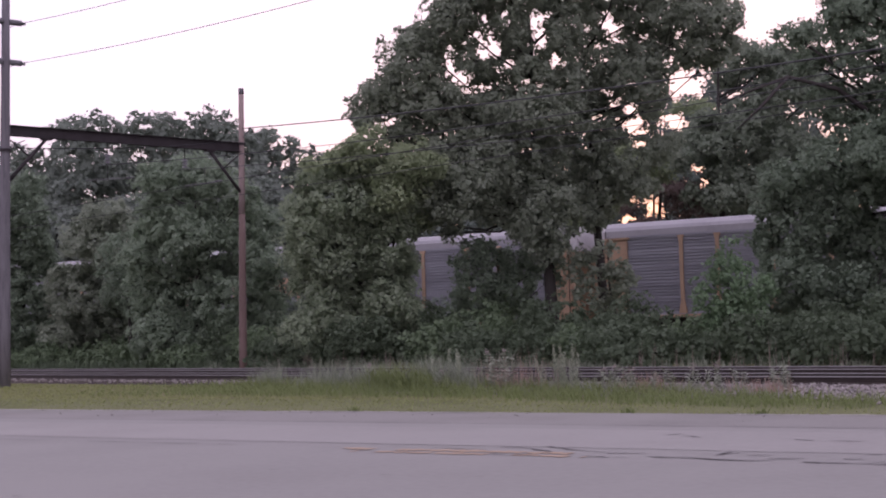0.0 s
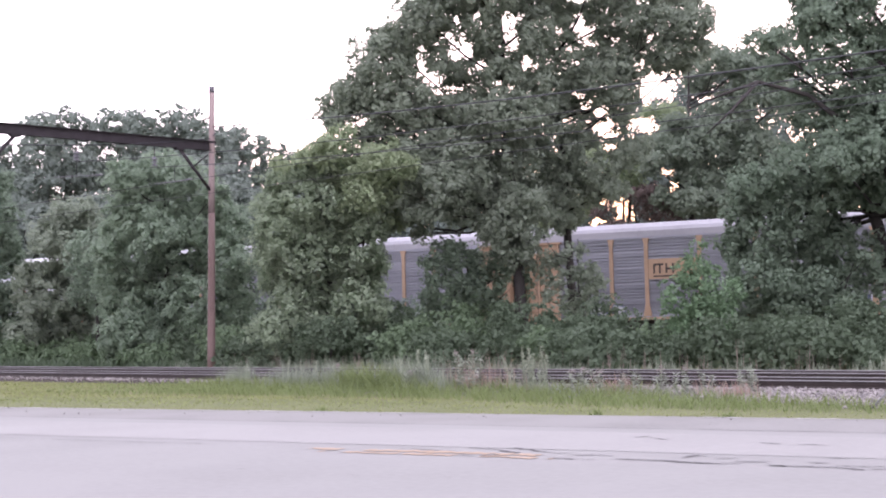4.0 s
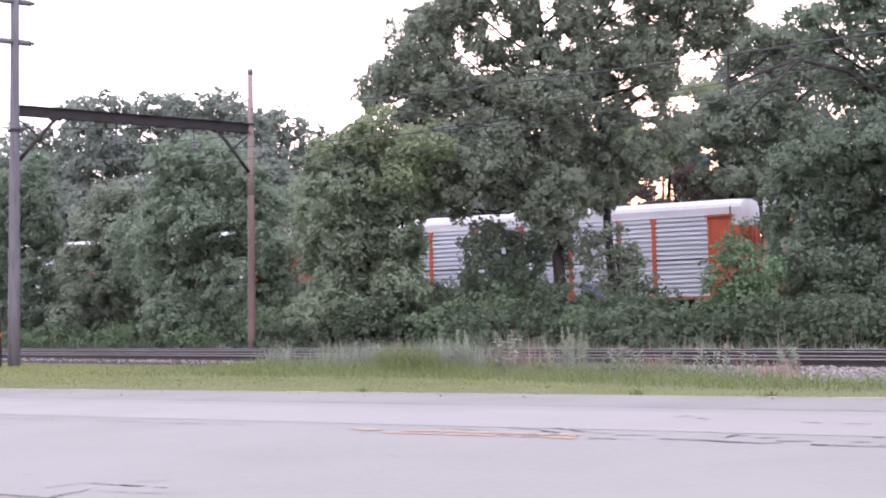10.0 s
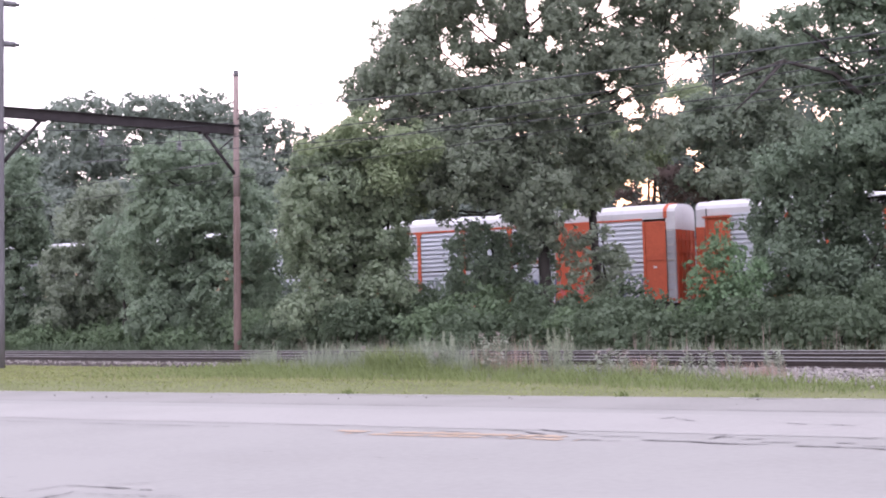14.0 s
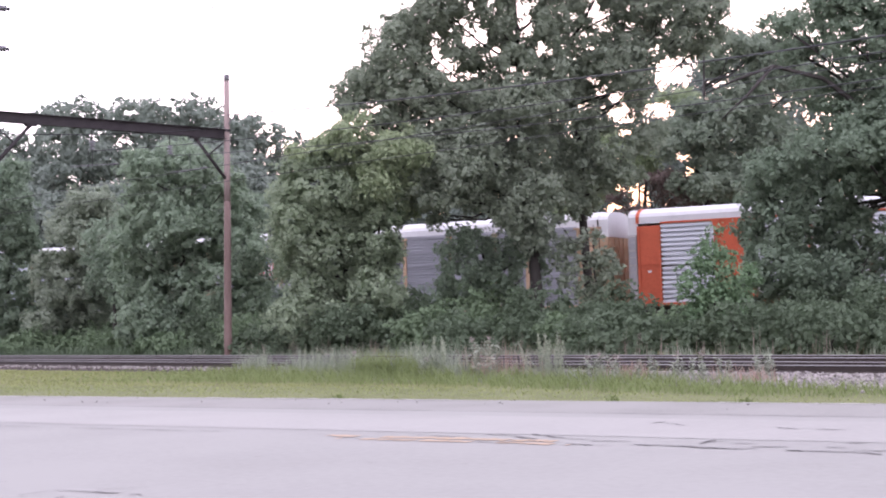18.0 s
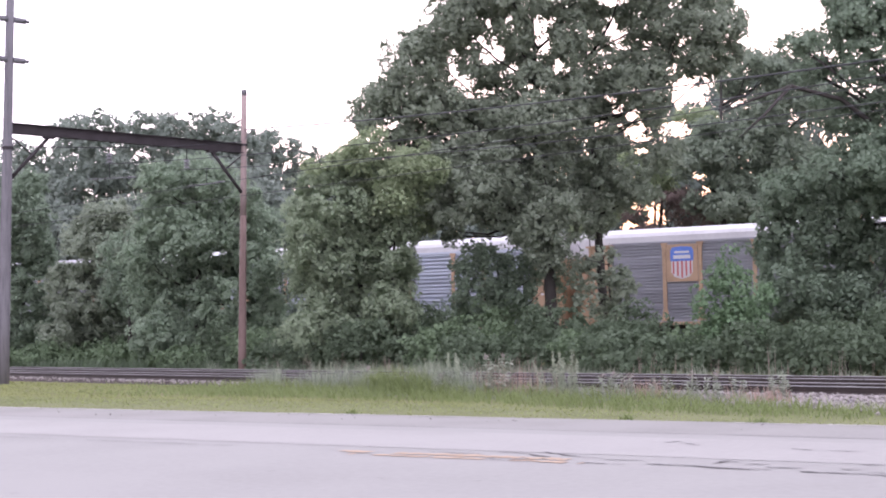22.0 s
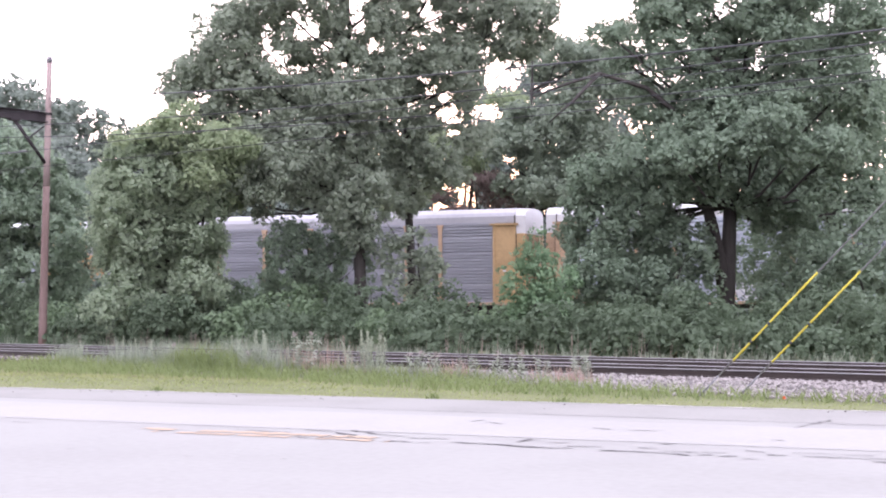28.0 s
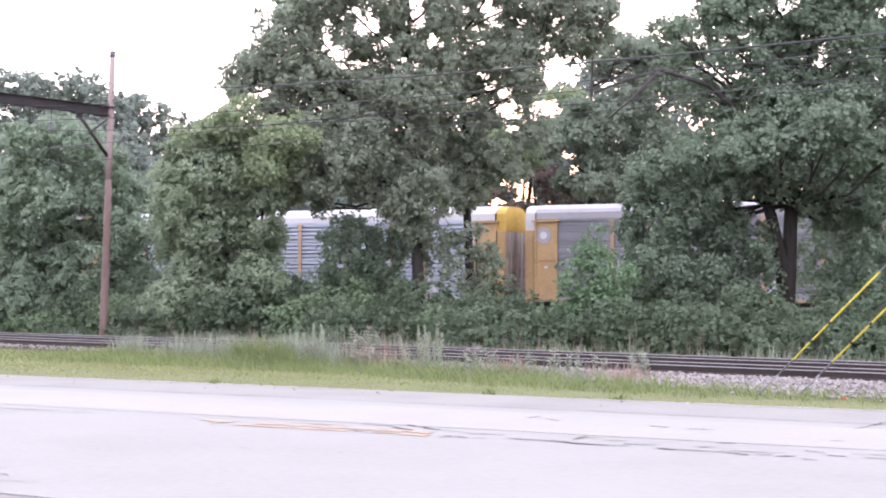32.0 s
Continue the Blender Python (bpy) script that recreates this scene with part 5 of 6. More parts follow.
tree("small_tree", 14.7, 49.2, [(0.11, 1.82, 0.97, 0.46), (-1.41, 2, 0.77, 0.54), (0.72, 2.6, 0.58, 0.66), (-2, 2.7, 0.58, 0.5), (-0.5, 2.7, 0.85, 0.7), (0.83, 3.5, 0.39, 0.35)],
     1.7, 28, 0.15, LEAF_RED_OAK, "low dark understorey tree beside the great oak", 0.07, 33, spread=0.3)
tree("small_tree", 19.4, 49.4, [(0.11, 1.73, 0.97, 0.47), (1.78, 1.74, 0.85, 0.54), (-1.34, 1.83, 0.78, 0.43), (-0.72, 2.5, 0.66, 0.66), (0.54, 2.7, 0.78, 0.78), (2.6, 2.7, 0.78, 0.97), (1.59, 3.1, 0.78, 0.97)],
     1.7, 28, 0.15, LEAF_RED_OAK, "low dark understorey tree beside the great oak", 0.07, 34, spread=0.3)
tree("oak_tree", 16.5, 84, [(2.3, 8.4, 1.98, 0.99), (0.32, 8.4, 1.65, 0.79), (4.6, 8.6, 1.98, 1.32), (-1.15, 8.8, 1.32, 0.66), (1.7, 9.9, 1.85, 0.99), (0.21, 9.9, 1.32, 0.86), (6, 10.6, 1.32, 1.32), (-2.2, 10.8, 1.12, 0.73), (3.6, 10.8, 1.85, 1.52), (-0.23, 11.3, 1.45, 0.99), (-1.85, 12, 0.99, 0.66), (1.48, 12.5, 1.71, 1.19), (3.5, 12.6, 1.45, 0.99), (-0.48, 13.1, 1.12, 0.53), (5.5, 14.2, 1.32, 0.79), (2.6, 14.3, 1.45, 0.73), (4.3, 15.3, 1.65, 0.99), (0.96, 15.7, 1.12, 0.59), (3, 16.2, 1.12, 0.59), (5.1, 16.4, 1.32, 0.79), (1.66, 16.7, 1.32, 0.66), (3.5, 16.9, 1.32, 0.66), (5.7, 17.9, 0.99, 0.66)],
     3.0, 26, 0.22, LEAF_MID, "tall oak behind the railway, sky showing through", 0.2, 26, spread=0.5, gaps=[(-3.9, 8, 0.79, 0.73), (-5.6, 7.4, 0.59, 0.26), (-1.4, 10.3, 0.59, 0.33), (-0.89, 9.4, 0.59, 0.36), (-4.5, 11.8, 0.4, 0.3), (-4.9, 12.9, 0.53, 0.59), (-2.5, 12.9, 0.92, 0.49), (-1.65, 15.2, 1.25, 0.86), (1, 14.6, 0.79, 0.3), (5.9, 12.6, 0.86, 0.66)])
tree("oak_tree", 13.5, 88, [(-4.2, 8, 1.38, 0.69), (-2.8, 9, 1.38, 0.9), (-0.68, 10, 1.73, 0.69), (-1.72, 10, 1.38, 0.76), (-0.12, 11, 1.38, 0.83), (-2.9, 11.1, 1.38, 1.38), (-1.98, 12.1, 0.83, 0.62), (1.32, 12.1, 1.17, 0.62), (2.9, 12.8, 1.38, 0.69), (-0.16, 14.3, 0.83, 0.48), (1.75, 14.4, 0.83, 0.41), (2.8, 14.5, 1.04, 0.41)],
     2.3, 26, 0.22, LEAF_YELLOW, "tall oak behind the railway, sky showing through", 0.16, 28, spread=0.46, gaps=[(-0.31, 8.4, 0.83, 0.76), (-2.1, 7.7, 0.62, 0.28), (2.3, 10.7, 0.62, 0.35), (2.9, 9.8, 0.62, 0.38), (-0.89, 12.3, 0.41, 0.31), (-1.38, 13.4, 0.55, 0.62), (1.12, 13.5, 0.97, 0.52), (2.1, 15.8, 1.31, 0.9), (4.8, 15.2, 0.83, 0.31)])
tree("thorn_tree", 13.7, 86, [(-1.6, 7.3, 1.01, 0.27), (2.3, 7.9, 1.21, 0.54), (-1.91, 8.1, 1.01, 0.4), (0.97, 8.2, 1.35, 0.67), (-0.87, 8.7, 1.15, 0.61), (0.16, 9.1, 1.35, 0.34), (1.35, 9.2, 1.35, 0.47)],
     1.0, 22, 0.16, LEAF_RUST, "thin twiggy tree, reddish against the evening sky", 0.12, 29, spread=0.31, gaps=[(-0.81, 8.2, 0.81, 0.74), (-2.5, 7.6, 0.61, 0.27), (1.77, 10.5, 0.61, 0.34), (2.3, 9.6, 0.61, 0.37)])
tree("small_tree", 20.6, 46.5, [(0, 0, 3.6, 1.6, 1.4, 1.2), (-0.8, 0, 2.2, 1.6, 1.4, 1.1), (0.9, 0, 2.3, 1.6, 1.4, 1.1)], 1.3, 28, 0.16, LEAF_RED_OAK, "low dark understorey tree with gaps in its leaves", 0.08, 24, spread=0.36)
tree("small_tree", -15.2, 70, [(0, 0, 5.4, 1.3, 1.3, 1.4), (0.1, 0, 3.6, 1.5, 1.4, 1.1)], 1.3, 28, 0.18, LEAF_RED_OAK, "dark slender tree close to the railway bank", 0.1, 25, spread=0.42)
tree("small_tree", -7.7, 70, [(0, 0, 6.0, 1.7, 1.6, 1.6), (0.2, 0, 3.8, 1.9, 1.6, 1.5), (-0.2, 0, 1.8, 1.8, 1.6, 1.2)], 1.3, 28, 0.18, LEAF_RED_OAK, "dark slender tree close to the railway bank", 0.12, 22, spread=0.45)
tree("small_tree", -13.4, 74, [(0, 0, 5.2, 1.7, 1.6, 1.5), (0.2, 0, 3.2, 1.9, 1.6, 1.5), (-0.2, 0, 1.6, 1.8, 1.6, 1.2)], 1.3, 28, 0.18, LEAF_RED_OAK, "dark slender tree close to the railway bank", 0.12, 23, spread=0.45)
tree("sapling", 9.1, 45.5, [(0.05, 0, 3.5, 0.35, 0.35, 0.4), (0, 0, 3.0, 0.65, 0.6, 0.5), (-0.4, 0, 2.3, 0.9, 0.8, 0.6), (0.5, 0, 2.2, 0.8, 0.8, 0.6), (0.1, 0, 1.3, 1.1, 0.9, 0.7)], 1.3, 28, 0.12, LEAF_SAPLING, "bright green bushy sapling before the oak", 0.05, 20, spread=0.26)
tree("oak_tree", 23.5, 56, [(0, 0, 10.5, 3.0, 2.6, 2.6), (-2.0, 0, 7.0, 2.6, 2.4, 2.2), (1.5, 0, 6.4, 2.8, 2.4, 2.2), (0, 0, 14.0, 2.6, 2.4, 2.2), (-2.2, 0, 3.6, 2.2, 2.0, 1.5)], 1.3, 28, 0.19, LEAF_RED_OAK, BIG, 0.28, 21)
tube("stem", [(0.10, 0, 1.5), (-0.05, 0, 3.0), (-0.50, -0.1, 4.8), (-1.5, -0.2, 7.4)], [0.27, 0.25, 0.21, 0.10], BARK, GREAT_OAK, sides=9)
tube("limb", [(0.0, 0, 6.6), (-1.4, -0.3, 8.2), (-3.0, -0.8, 9.3), (-5.0, -1.9, 9.6), (-6.4, -2.3, 9.1), (-7.4, -2.1, 8.7)], [0.14, 0.11, 0.085, 0.065, 0.045, 0.015], BARK, GREAT_OAK, sides=7)
tube("limb", [(-5.0, -1.9, 9.6), (-6.0, -2.4, 8.6), (-6.9, -2.4, 7.8)], [0.07, 0.05, 0.02], BARK, GREAT_OAK, sides=6)

# ---- shrubs between the tracks and the trees ----
rs = random.Random(8)
SHRUB = "dense dark green shrub beside the railway track"
for row, (nn, hh, step) in enumerate(((35.6, 1.5, 1.75), (38.6, 1.85, 2.2), (42.5, 2.0, 2.8))):
    s = -50.0 + row * 0.8
    while s < -6:
        x, y = to_world(np.array(s), np.array(nn + rs.uniform(-0.5, 0.5)), 46.15)
        h = hh * rs.uniform(0.7, 1.25) * (0.88 if x > 9 else 1.08)
        r = rs.uniform(0.95, 1.25)
        tree("shrub", float(x), float(y), [(0, 0, h * 0.62, r, r * 0.9, h * 0.36), (rs.uniform(-0.6, 0.6), -0.2, h * 0.36, r * 1.05, r, h * 0.34), (rs.uniform(-0.7, 0.7), 0.1, h * 0.72, r * 0.55, r * 0.5, h * 0.25)],
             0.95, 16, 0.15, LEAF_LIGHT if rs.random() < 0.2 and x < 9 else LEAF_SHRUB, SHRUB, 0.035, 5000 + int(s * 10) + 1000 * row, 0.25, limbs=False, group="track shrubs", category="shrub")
        s += step * rs.uniform(0.85, 1.15)

for x, y, h in ((11.9, 45.6, 1.5), (13.7, 44.4, 1.3), (18.3, 45.0, 2.1), (16.2, 44.0, 1.5)):
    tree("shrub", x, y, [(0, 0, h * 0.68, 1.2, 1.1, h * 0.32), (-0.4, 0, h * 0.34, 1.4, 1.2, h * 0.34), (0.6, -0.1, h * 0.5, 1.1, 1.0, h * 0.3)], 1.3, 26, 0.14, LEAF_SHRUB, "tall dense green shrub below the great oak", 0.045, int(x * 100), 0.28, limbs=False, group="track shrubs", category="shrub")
for k in range(26):
    nn, hh = ((36.0, 1.15), (38.0, 1.4))[k % 2] if k < 18 else (44.0, 2.6)
    x, y = to_world(np.array(-86.0 + (k * 2.05 if k < 18 else (k - 18) * 4.4) + rs.uniform(-0.4, 0.4)), np.array(nn + rs.uniform(-0.5, 0.5)), 46.15)
    h = hh * rs.uniform(0.8, 1.2)
    tree("shrub", float(x), float(y), [(0, 0, h * 0.6, 1.4, 1.2, h * 0.34), (rs.uniform(-0.8, 0.8), 0, h * 0.36, 1.7, 1.4, h * 0.34)], 1.1, 20, 0.16, LEAF_LIGHT if k < 18 else LEAF_DARK, "low leafy shrub beyond the tracks", 0.03, 8000 + k, 0.28, limbs=False, group="track shrubs", category="shrub")
for k in range(12):
    x, y = to_world(np.array(-78.0 + 4.2 * k + rs.uniform(-1, 1)), np.array(rs.uniform(60.5, 63)), 29.54)
    h = rs.uniform(2.2, 3.4) if x > -12 else rs.uniform(2.8, 3.6)
    tree("shrub", float(x), float(y), [(0, 0, h * 0.65, 1.9, 1.5, h * 0.34), (rs.uniform(-0.8, 0.8), 0, h * 0.32, 2.2, 1.6, h * 0.32)], 1.0, 20, 0.22, LEAF_DARK, "dark shrub at the foot of the railway bank", 0.05, 7000 + k, 0.36, limbs=False, group="bank shrubs", category="shrub")

# ---- the wood behind the line ----
SKY_GAPS = [(15.76, 9.67, 1.09, 1), (13.67, 8.89, 0.82, 0.36), (18.91, 12.43, 0.82, 0.45), (19.54, 11.34, 0.82, 0.5), (15.07, 14.34, 0.54, 0.41), (14.48, 15.73, 0.73, 0.82), (17.47, 15.79, 1.27, 0.68), (18.6, 18.57, 1.72, 1.18), (21.9, 17.87, 1.09, 0.41)]          # clearings in the wood, 105 m out
WOOD = "dark dense tree of the wood behind the railway"
BACK = [(-47, 116, 16.0), (-41, 118, 15.5), (-37.2, 116, 15.6), (-33.6, 117, 17.8), (-30.2, 118, 19.6), (-26.8, 114, 19.6), (-24.2, 118, 20.2), (-21.0, 116, 19.6), (-18.2, 115, 19.6), (-15.6, 114, 18.6), (-13.8, 117, 18.4), (-11.4, 118, 16.8), (-8.6, 118, 14.8), (-6.8, 116, 14.6), (-3.4, 112, 15.4), (0.5, 108, 15.0)]
BACK += [(5.0, 108, 16.5), (9.5, 106, 16.0), (13.4, 108, 16.6), (16.4, 110, 16.0), (17.9, 103, 18.0), (19.8, 104, 21.0), (22.6, 101, 21.0), (26.2, 100, 20.0), (30, 98, 18), (34, 98, 19), (38.5, 96, 18), (43, 95, 19), (48, 95, 18)]
BACK += [(-44 + 4.1 * k, 104 + (k * 7) % 4, 11.5 + (k * 5) % 4) for k in range(10)] + [(20 + 4.5 * k, 92 + (k * 5) % 4, 8.5 + (k * 3) % 3) for k in range(6)] + [(9.5 + 2.6 * k, 97 + (k * 3) % 3, 5.2 + (k * 2) % 3 * 0.6) for k in range(5)]
BACK += [(-3.5 + 2.7 * k, 97 + (k * 2) % 3, 9.0 + (k * 3) % 4 * 0.4) for k in range(6)]
for i, (x, y, h) in enumerate(BACK):
    q = random.Random(i + 40)
    thin = 0.30 if 13 < x < 17 and h > 9 else 0.0
    far = x < 0 and h > 13
    lob = [(q.uniform(-0.4, 0.4), 0, h - 1.6, 1.7, 1.7, 1.3)] + [(q.uniform(-1.7, 1.7), q.uniform(-0.6, 0.6), h * f, q.uniform(2.2, 3.1), 2.0 if far else 2.4, h * 0.11) for f in (0.78, 0.66, 0.54, 0.42, 0.3, 0.18, 0.08) if f > (0.35 if far else thin * 1.6)]
    dens, per, leaf, spread = (1.35, 20, 0.35, 0.5) if far else (1.05, 26, 0.36, 0.62) if x < 0 else (0.75 if thin else 1.05 if h > 13 and x < 28 else 0.5, 18, 0.42, 0.62)
    # trees left of x = -5 take the leaf colour with haze painted in
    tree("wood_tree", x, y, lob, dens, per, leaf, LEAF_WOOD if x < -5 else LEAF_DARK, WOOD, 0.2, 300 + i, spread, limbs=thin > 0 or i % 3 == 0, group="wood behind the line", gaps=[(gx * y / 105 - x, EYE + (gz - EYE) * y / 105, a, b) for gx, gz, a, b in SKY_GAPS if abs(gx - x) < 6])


# ---- grass, weeds ----
def blades(rng, XY, h, w, bend, z=GZ):
    """Grass blades: narrow bent quads, two to a blade."""
    n = len(XY)
    a = rng.uniform(0, 6.28, n)
    d = np.stack([np.cos(a), np.sin(a), np.zeros(n)], 1)
    side = np.stack([-np.sin(a), np.cos(a), np.zeros(n)], 1) * (w * rng.uniform(0.6, 1.3, n))[:, None]
    p = np.column_stack([XY, np.full(n, z)])
    H = h * rng.uniform(0.5, 1.25, n) if np.isscalar(h) else h * rng.uniform(0.6, 1.25, n)
    m = p + d * (H * bend * 0.35)[:, None] + np.array((0, 0, 1)) * (H * 0.6)[:, None]
    t = p + d * (H * bend)[:, None] + np.array((0, 0, 1)) * H[:, None]
    return np.concatenate([np.stack([p - side, p + side, m + side * 0.7, m - side * 0.7], 1), np.stack([m - side * 0.7, m + side * 0.7, t + side * 0.1, t - side * 0.1], 1)])


rng = np.random.default_rng(77)
N = 230000
X, Y = rng.uniform(-26, 17, N), rng.uniform(13, 62, N)
_, rn = frame_of(X, Y, 33.8)
_, tn = frame_of(X, Y, 46.15)
lim = np.interp(X, (-14, 1.0, 4.2, 7.0, 14), (25.1, 25.4, 25.0, 23.1, 22.2)) + rng.normal(0, 0.25, N)
patch = np.array([noise.noise((x * 0.5, y * 0.5, 0)) for x, y in zip(X[::10], Y[::10])])
patch = np.repeat(patch, 10)[:N]
keep = (rn > 21.66 + rng.normal(0, 0.06, N)) & (tn < lim) & (np.abs(X / Y) < 0.48) & (rng.random(N) < 0.9)
d = rn - 21.7
H = 0.026 + 0.025 * np.clip((d - 1.1) / 1.5, 0, 1) + 0.03 * patch
rank = keep & (X > -9 + rng.normal(0, 1.5, N)) & (d > np.interp(X, (-6, -2, 0, 1.2, 2.2, 4, 5.5), (5.4, 5.0, 4.6, 4.0, 3.3, 2.4, 1.9)) + 0.6 * patch + rng.normal(0, 0.2, N))
tall = 0.17 + 0.12 * np.clip((tn - 22.6) / 2.0, 0, 1) + 0.24 * np.exp(-((X + 0.8) / 1.0) ** 2) * np.clip((tn - 23.0) / 1.0, 0, 1) + 0.14 * np.clip(patch, -0.4, 0.6)
Q = blades(rng, np.column_stack([X, Y])[keep & ~rank], np.clip(H[keep & ~rank] * 0.8, 0.018, 0.3), 0.012, 1.9)
tagged(part("verge_grass", quads("verge_grass", Q, GRASS), None), "short pale green verge grass along the road", "grass", kind="stuff")
Q = blades(rng, np.column_stack([X, Y])[rank], np.clip(tall[rank] * np.clip((X[rank] + 10) / 5, 0.4, 1), 0.07, 0.6), 0.012, 1.0)
tagged(part("rank_grass", quads("rank_grass", Q, GRASS_TALL), None), "taller rank green grass towards the track", "grass", kind="stuff")

# tall pale weeds before the near rail
def weeds(name, count, xr, nr, h, w, material, seed, label, bend=0.25, cluster=14):
    rng = np.random.default_rng(seed)
    n0 = max(1, count // cluster)
    cx, cn = rng.uniform(*xr, n0), rng.uniform(*nr, n0)
    k = np.repeat(np.arange(n0), cluster)
    n = cn[k] + rng.normal(0, 0.16, len(k))
    x = cx[k] + rng.normal(0, 0.18, len(k))
    y = (n - x * math.sin(math.radians(46.15))) / math.cos(math.radians(46.15))
    hh = h * rng.uniform(0.6, 1.2, n0)[k]
    return tagged(part(name, quads(name, blades(rng, np.column_stack([x, y]), hh, w, bend), material), None), label, "weeds", kind="stuff")


TALL = "tall pale feathery weeds before the track"
weeds("tall_weeds", 300, (-5.4, -4.7), (24.7, 25.6), 0.66, 0.007, WEED, 5, TALL, 0.35, 20)
weeds("tall_weeds", 800, (-3.7, -1.6), (24.4, 25.8), 0.60, 0.007, WEED, 15, TALL, 0.4, 20)
weeds("tall_weeds", 900, (-2.1, -0.3), (24.2, 25.4), 0.55, 0.011, GRASS_TALL, 36, "green leafy weeds before the track", 0.6, 16)
weeds("tall_weeds", 700, (-0.7, 0.75), (24.4, 25.6), 0.72, 0.007, WEED, 6, TALL, 0.45, 20)
weeds("tall_weeds", 330, (3.0, 6.4), (23.6, 25.0), 0.28, 0.009, WEED, 7, TALL, 0.5, 10)
weeds("tall_weeds", 700, (-4.6, 3.4), (24.2, 25.7), 0.42, 0.008, WEED, 16, TALL, 0.5, 7)
weeds("dry_stalks", 230, (0.8, 2.3), (24.4, 25.8), 0.72, 0.007, STRAW, 8, "reddish dry stalks among the weeds", 0.12, 5)
weeds("dry_stalks", 150, (4.0, 4.6), (24.2, 25.2), 0.40, 0.008, STRAW, 18, "reddish dry stalks among the weeds", 0.3, 10)
weeds("dry_stalks", 150, (5.9, 6.5), (23.8, 24.8), 0.34, 0.008, STRAW, 28, "reddish dry stalks among the weeds", 0.3, 10)
weeds("dry_stalks", 300, (-8, 14), (33.7, 34.8), 0.75, 0.009, STALK, 38, "dry stalks along the far edge of the track", 0.12, 5)
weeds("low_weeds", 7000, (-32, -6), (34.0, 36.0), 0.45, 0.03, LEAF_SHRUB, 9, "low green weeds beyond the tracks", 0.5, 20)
weeds("low_weeds", 4000, (-10, 18), (33.8, 35.0), 0.42, 0.014, WEED, 10, "pale weeds along the far edge of the track", 0.35, 16)


def milkweed(x, y, h, seed, green=None):
    r = random.Random(seed)
    t = thing("milkweed", pose(x, y, GZ, 0, 0, r.uniform(0, 360)), "pale leafy milkweed stalk beside the track", "weed", "milkweeds by the track")
    lx, ly = r.uniform(-0.06, 0.06), r.uniform(-0.06, 0.06)
    tube("stem", [(0, 0, 0), (lx * 0.4, ly * 0.4, h * 0.5), (lx, ly, h)], [0.010, 0.008, 0.005], WEED, t, sides=5)
    rg = np.random.default_rng(seed)
    C, O = [], []
    for k in range(9):
        z = h * (0.25 + 0.08 * k)
        a = k * 1.57 + r.uniform(-0.3, 0.3)
        for b in (a, a + math.pi):
            o = np.array((math.cos(b), math.sin(b), 0.45))
            C.append(np.array((lx * z / h, ly * z / h, z)) + o * (0.03 + 0.05 * h))
            O.append(o)
    C, O = np.array(C), unit(np.array(O))
    part("leaves", quads("leaves", leaf_quads(rg, C, np.column_stack([-O[:, 0] * 0.4, -O[:, 1] * 0.4, np.ones(len(O))]), 0.09 + 0.09 * h, 0.3, 0.42, 0.3), green or MILKWEED), None, t)
    if seed % 4 == 0:
        B = np.array((lx, ly, h)) + rg.normal(0, 0.035, (26, 3))
        tagged(part("bloom", quads("bloom", leaf_quads(rg, B, unit(rg.normal(0, 1, (26, 3))), 0.04, 0.2, 0.9), BLOOM), None, t), "dusty pale pink bloom", kind="stuff")
    return t


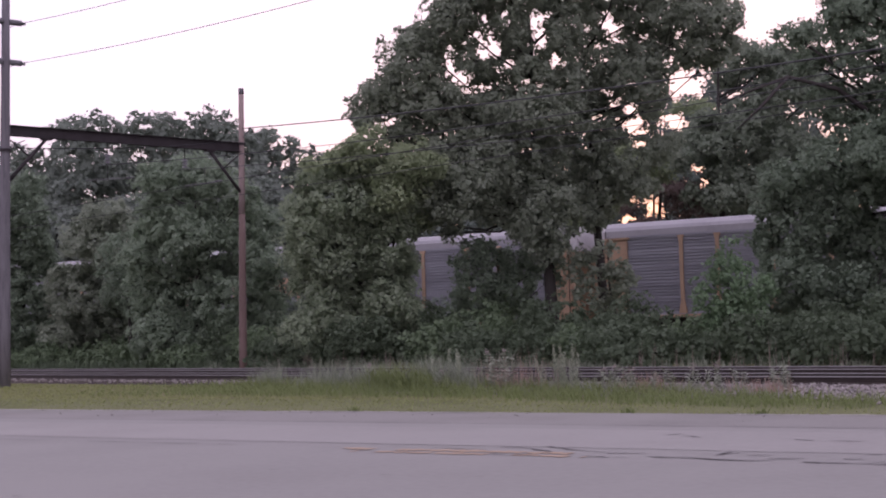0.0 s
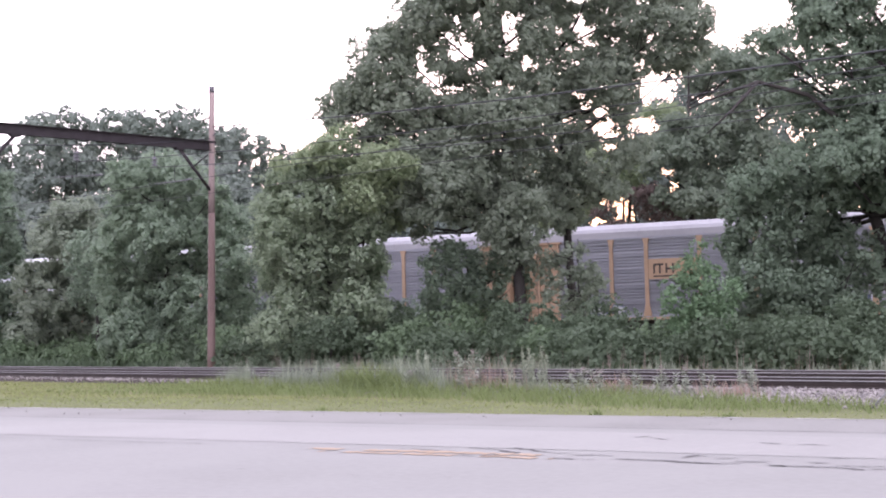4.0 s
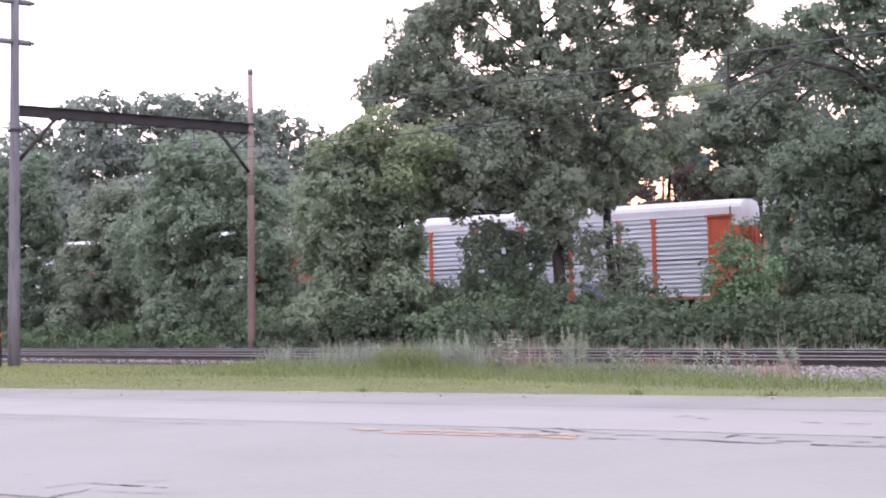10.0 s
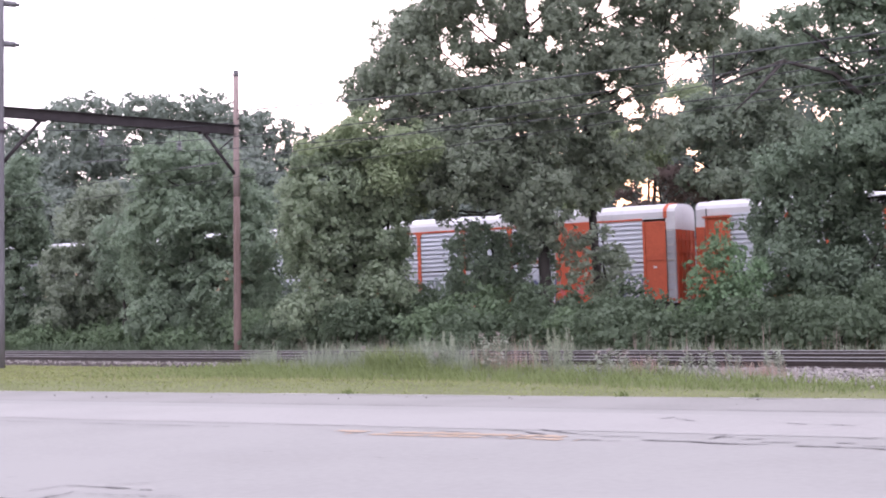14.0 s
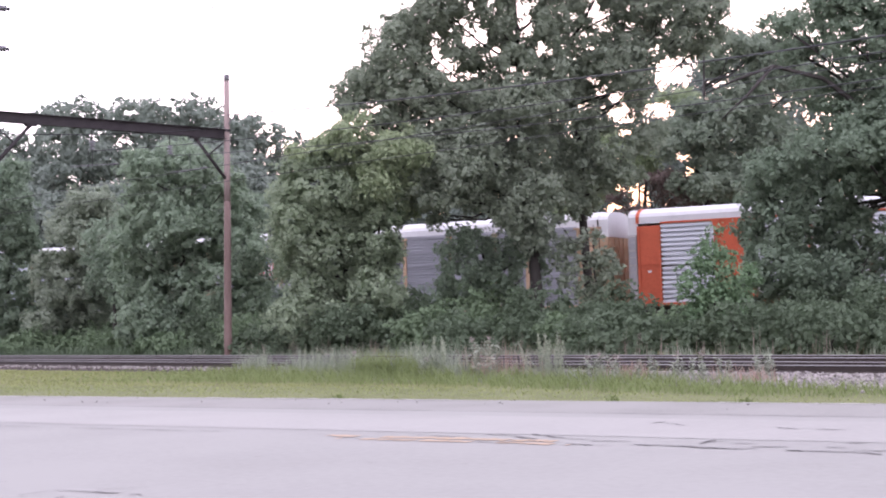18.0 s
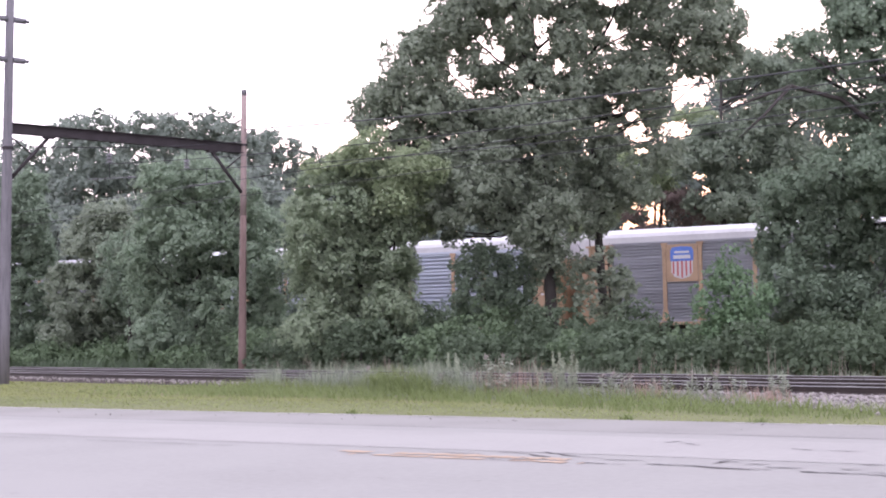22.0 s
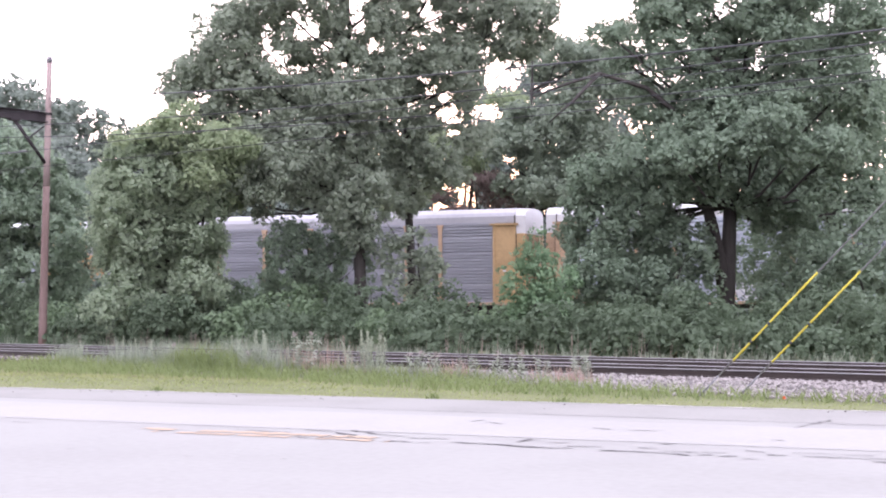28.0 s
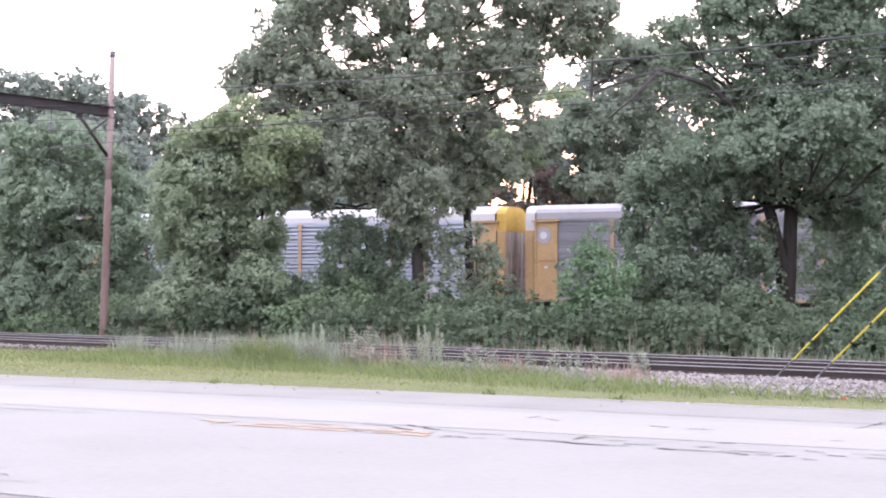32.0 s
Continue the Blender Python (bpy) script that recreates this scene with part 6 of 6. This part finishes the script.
def plume(x, y, h, seed):
    """A tall feathery weed: a stem and a spire of small raised leaves."""
    rg = np.random.default_rng(seed)
    t = thing("feathery_weed", pose(x, y, GZ, rg.normal(0, 8), rg.normal(0, 8), rg.uniform(0, 360)), "tall feathery grey-green weed in the verge", "weed", "feathery weeds")
    tube("stem", [(0, 0, 0), (0.01, 0, h * 0.5), (0.0, 0.01, h)], [0.008, 0.006, 0.003], WEED, t, sides=5)
    n = int(120 * h)
    f, a = rg.uniform(0.08, 0.97, n), rg.uniform(0, 6.28, n)
    d = unit(np.column_stack([np.cos(a), np.sin(a), rg.uniform(0.7, 1.8, n)]))
    base = np.column_stack([np.zeros(n), np.zeros(n), f * h])
    L = (h * (0.20 - 0.13 * f) * rg.uniform(0.6, 1.2, n))[:, None]
    side = np.column_stack([-np.sin(a), np.cos(a), np.zeros(n)]) * 0.011
    tip = base + d * L - np.column_stack([np.zeros((n, 2)), L[:, 0] * 0.12])
    mid = base + d * L * 0.55
    part("leaves", quads("leaves", np.stack([base, mid + side, tip, mid - side], 1), PLUME), None, t)
    return t


rm = random.Random(21)
SPOTS = [(0.9, 1.7, 0.80, 1.0)] * 6 + [(3.3, 6.8, 0.35, 0.6)] * 24 + [(-2.0, 0.2, 0.45, 0.65)] * 8
for k, (x0, x1, h0, h1) in enumerate(SPOTS):
    x, n = rm.uniform(x0, x1), rm.uniform(23.9, 25.4)
    y = (n - x * math.sin(math.radians(46.15))) / math.cos(math.radians(46.15))
    milkweed(x, y, rm.uniform(h0, h1), k)
SPOTS = [(2.1, 3.1, 0.60, 1.15)] * 13 + [(-0.6, 0.7, 0.65, 1.1)] * 13 + [(-3.6, -1.7, 0.45, 0.85)] * 12 + [(-5.5, -4.6, 0.4, 0.7)] * 4 + [(-1.8, 2.2, 0.4, 0.6)] * 8
for k, (x0, x1, h0, h1) in enumerate(SPOTS):
    x, n = rm.uniform(x0, x1), rm.uniform(24.4, 25.4)
    y = (n - x * math.sin(math.radians(46.15))) / math.cos(math.radians(46.15))
    plume(x, y, rm.uniform(h0, h1), 400 + k)


def tuft(x, y, seed, material):
    rg = np.random.default_rng(seed)
    xy = rg.normal(0, 0.06, (36, 2))
    t = tagged(part("grass_tuft", quads("grass_tuft", blades(rg, xy, 0.13, 0.012, 0.9, 0), material), None), "small dark tuft in the verge grass", "grass tuft", "verge tufts")
    t.matrix_world = pose(x, y, GZ)


for k, (x, y) in enumerate(((-1.75, 27.45), (3.05, 24.25), (5.0, 22.8))):
    tuft(x, y, 90 + k, GRASS_TALL)

motions()
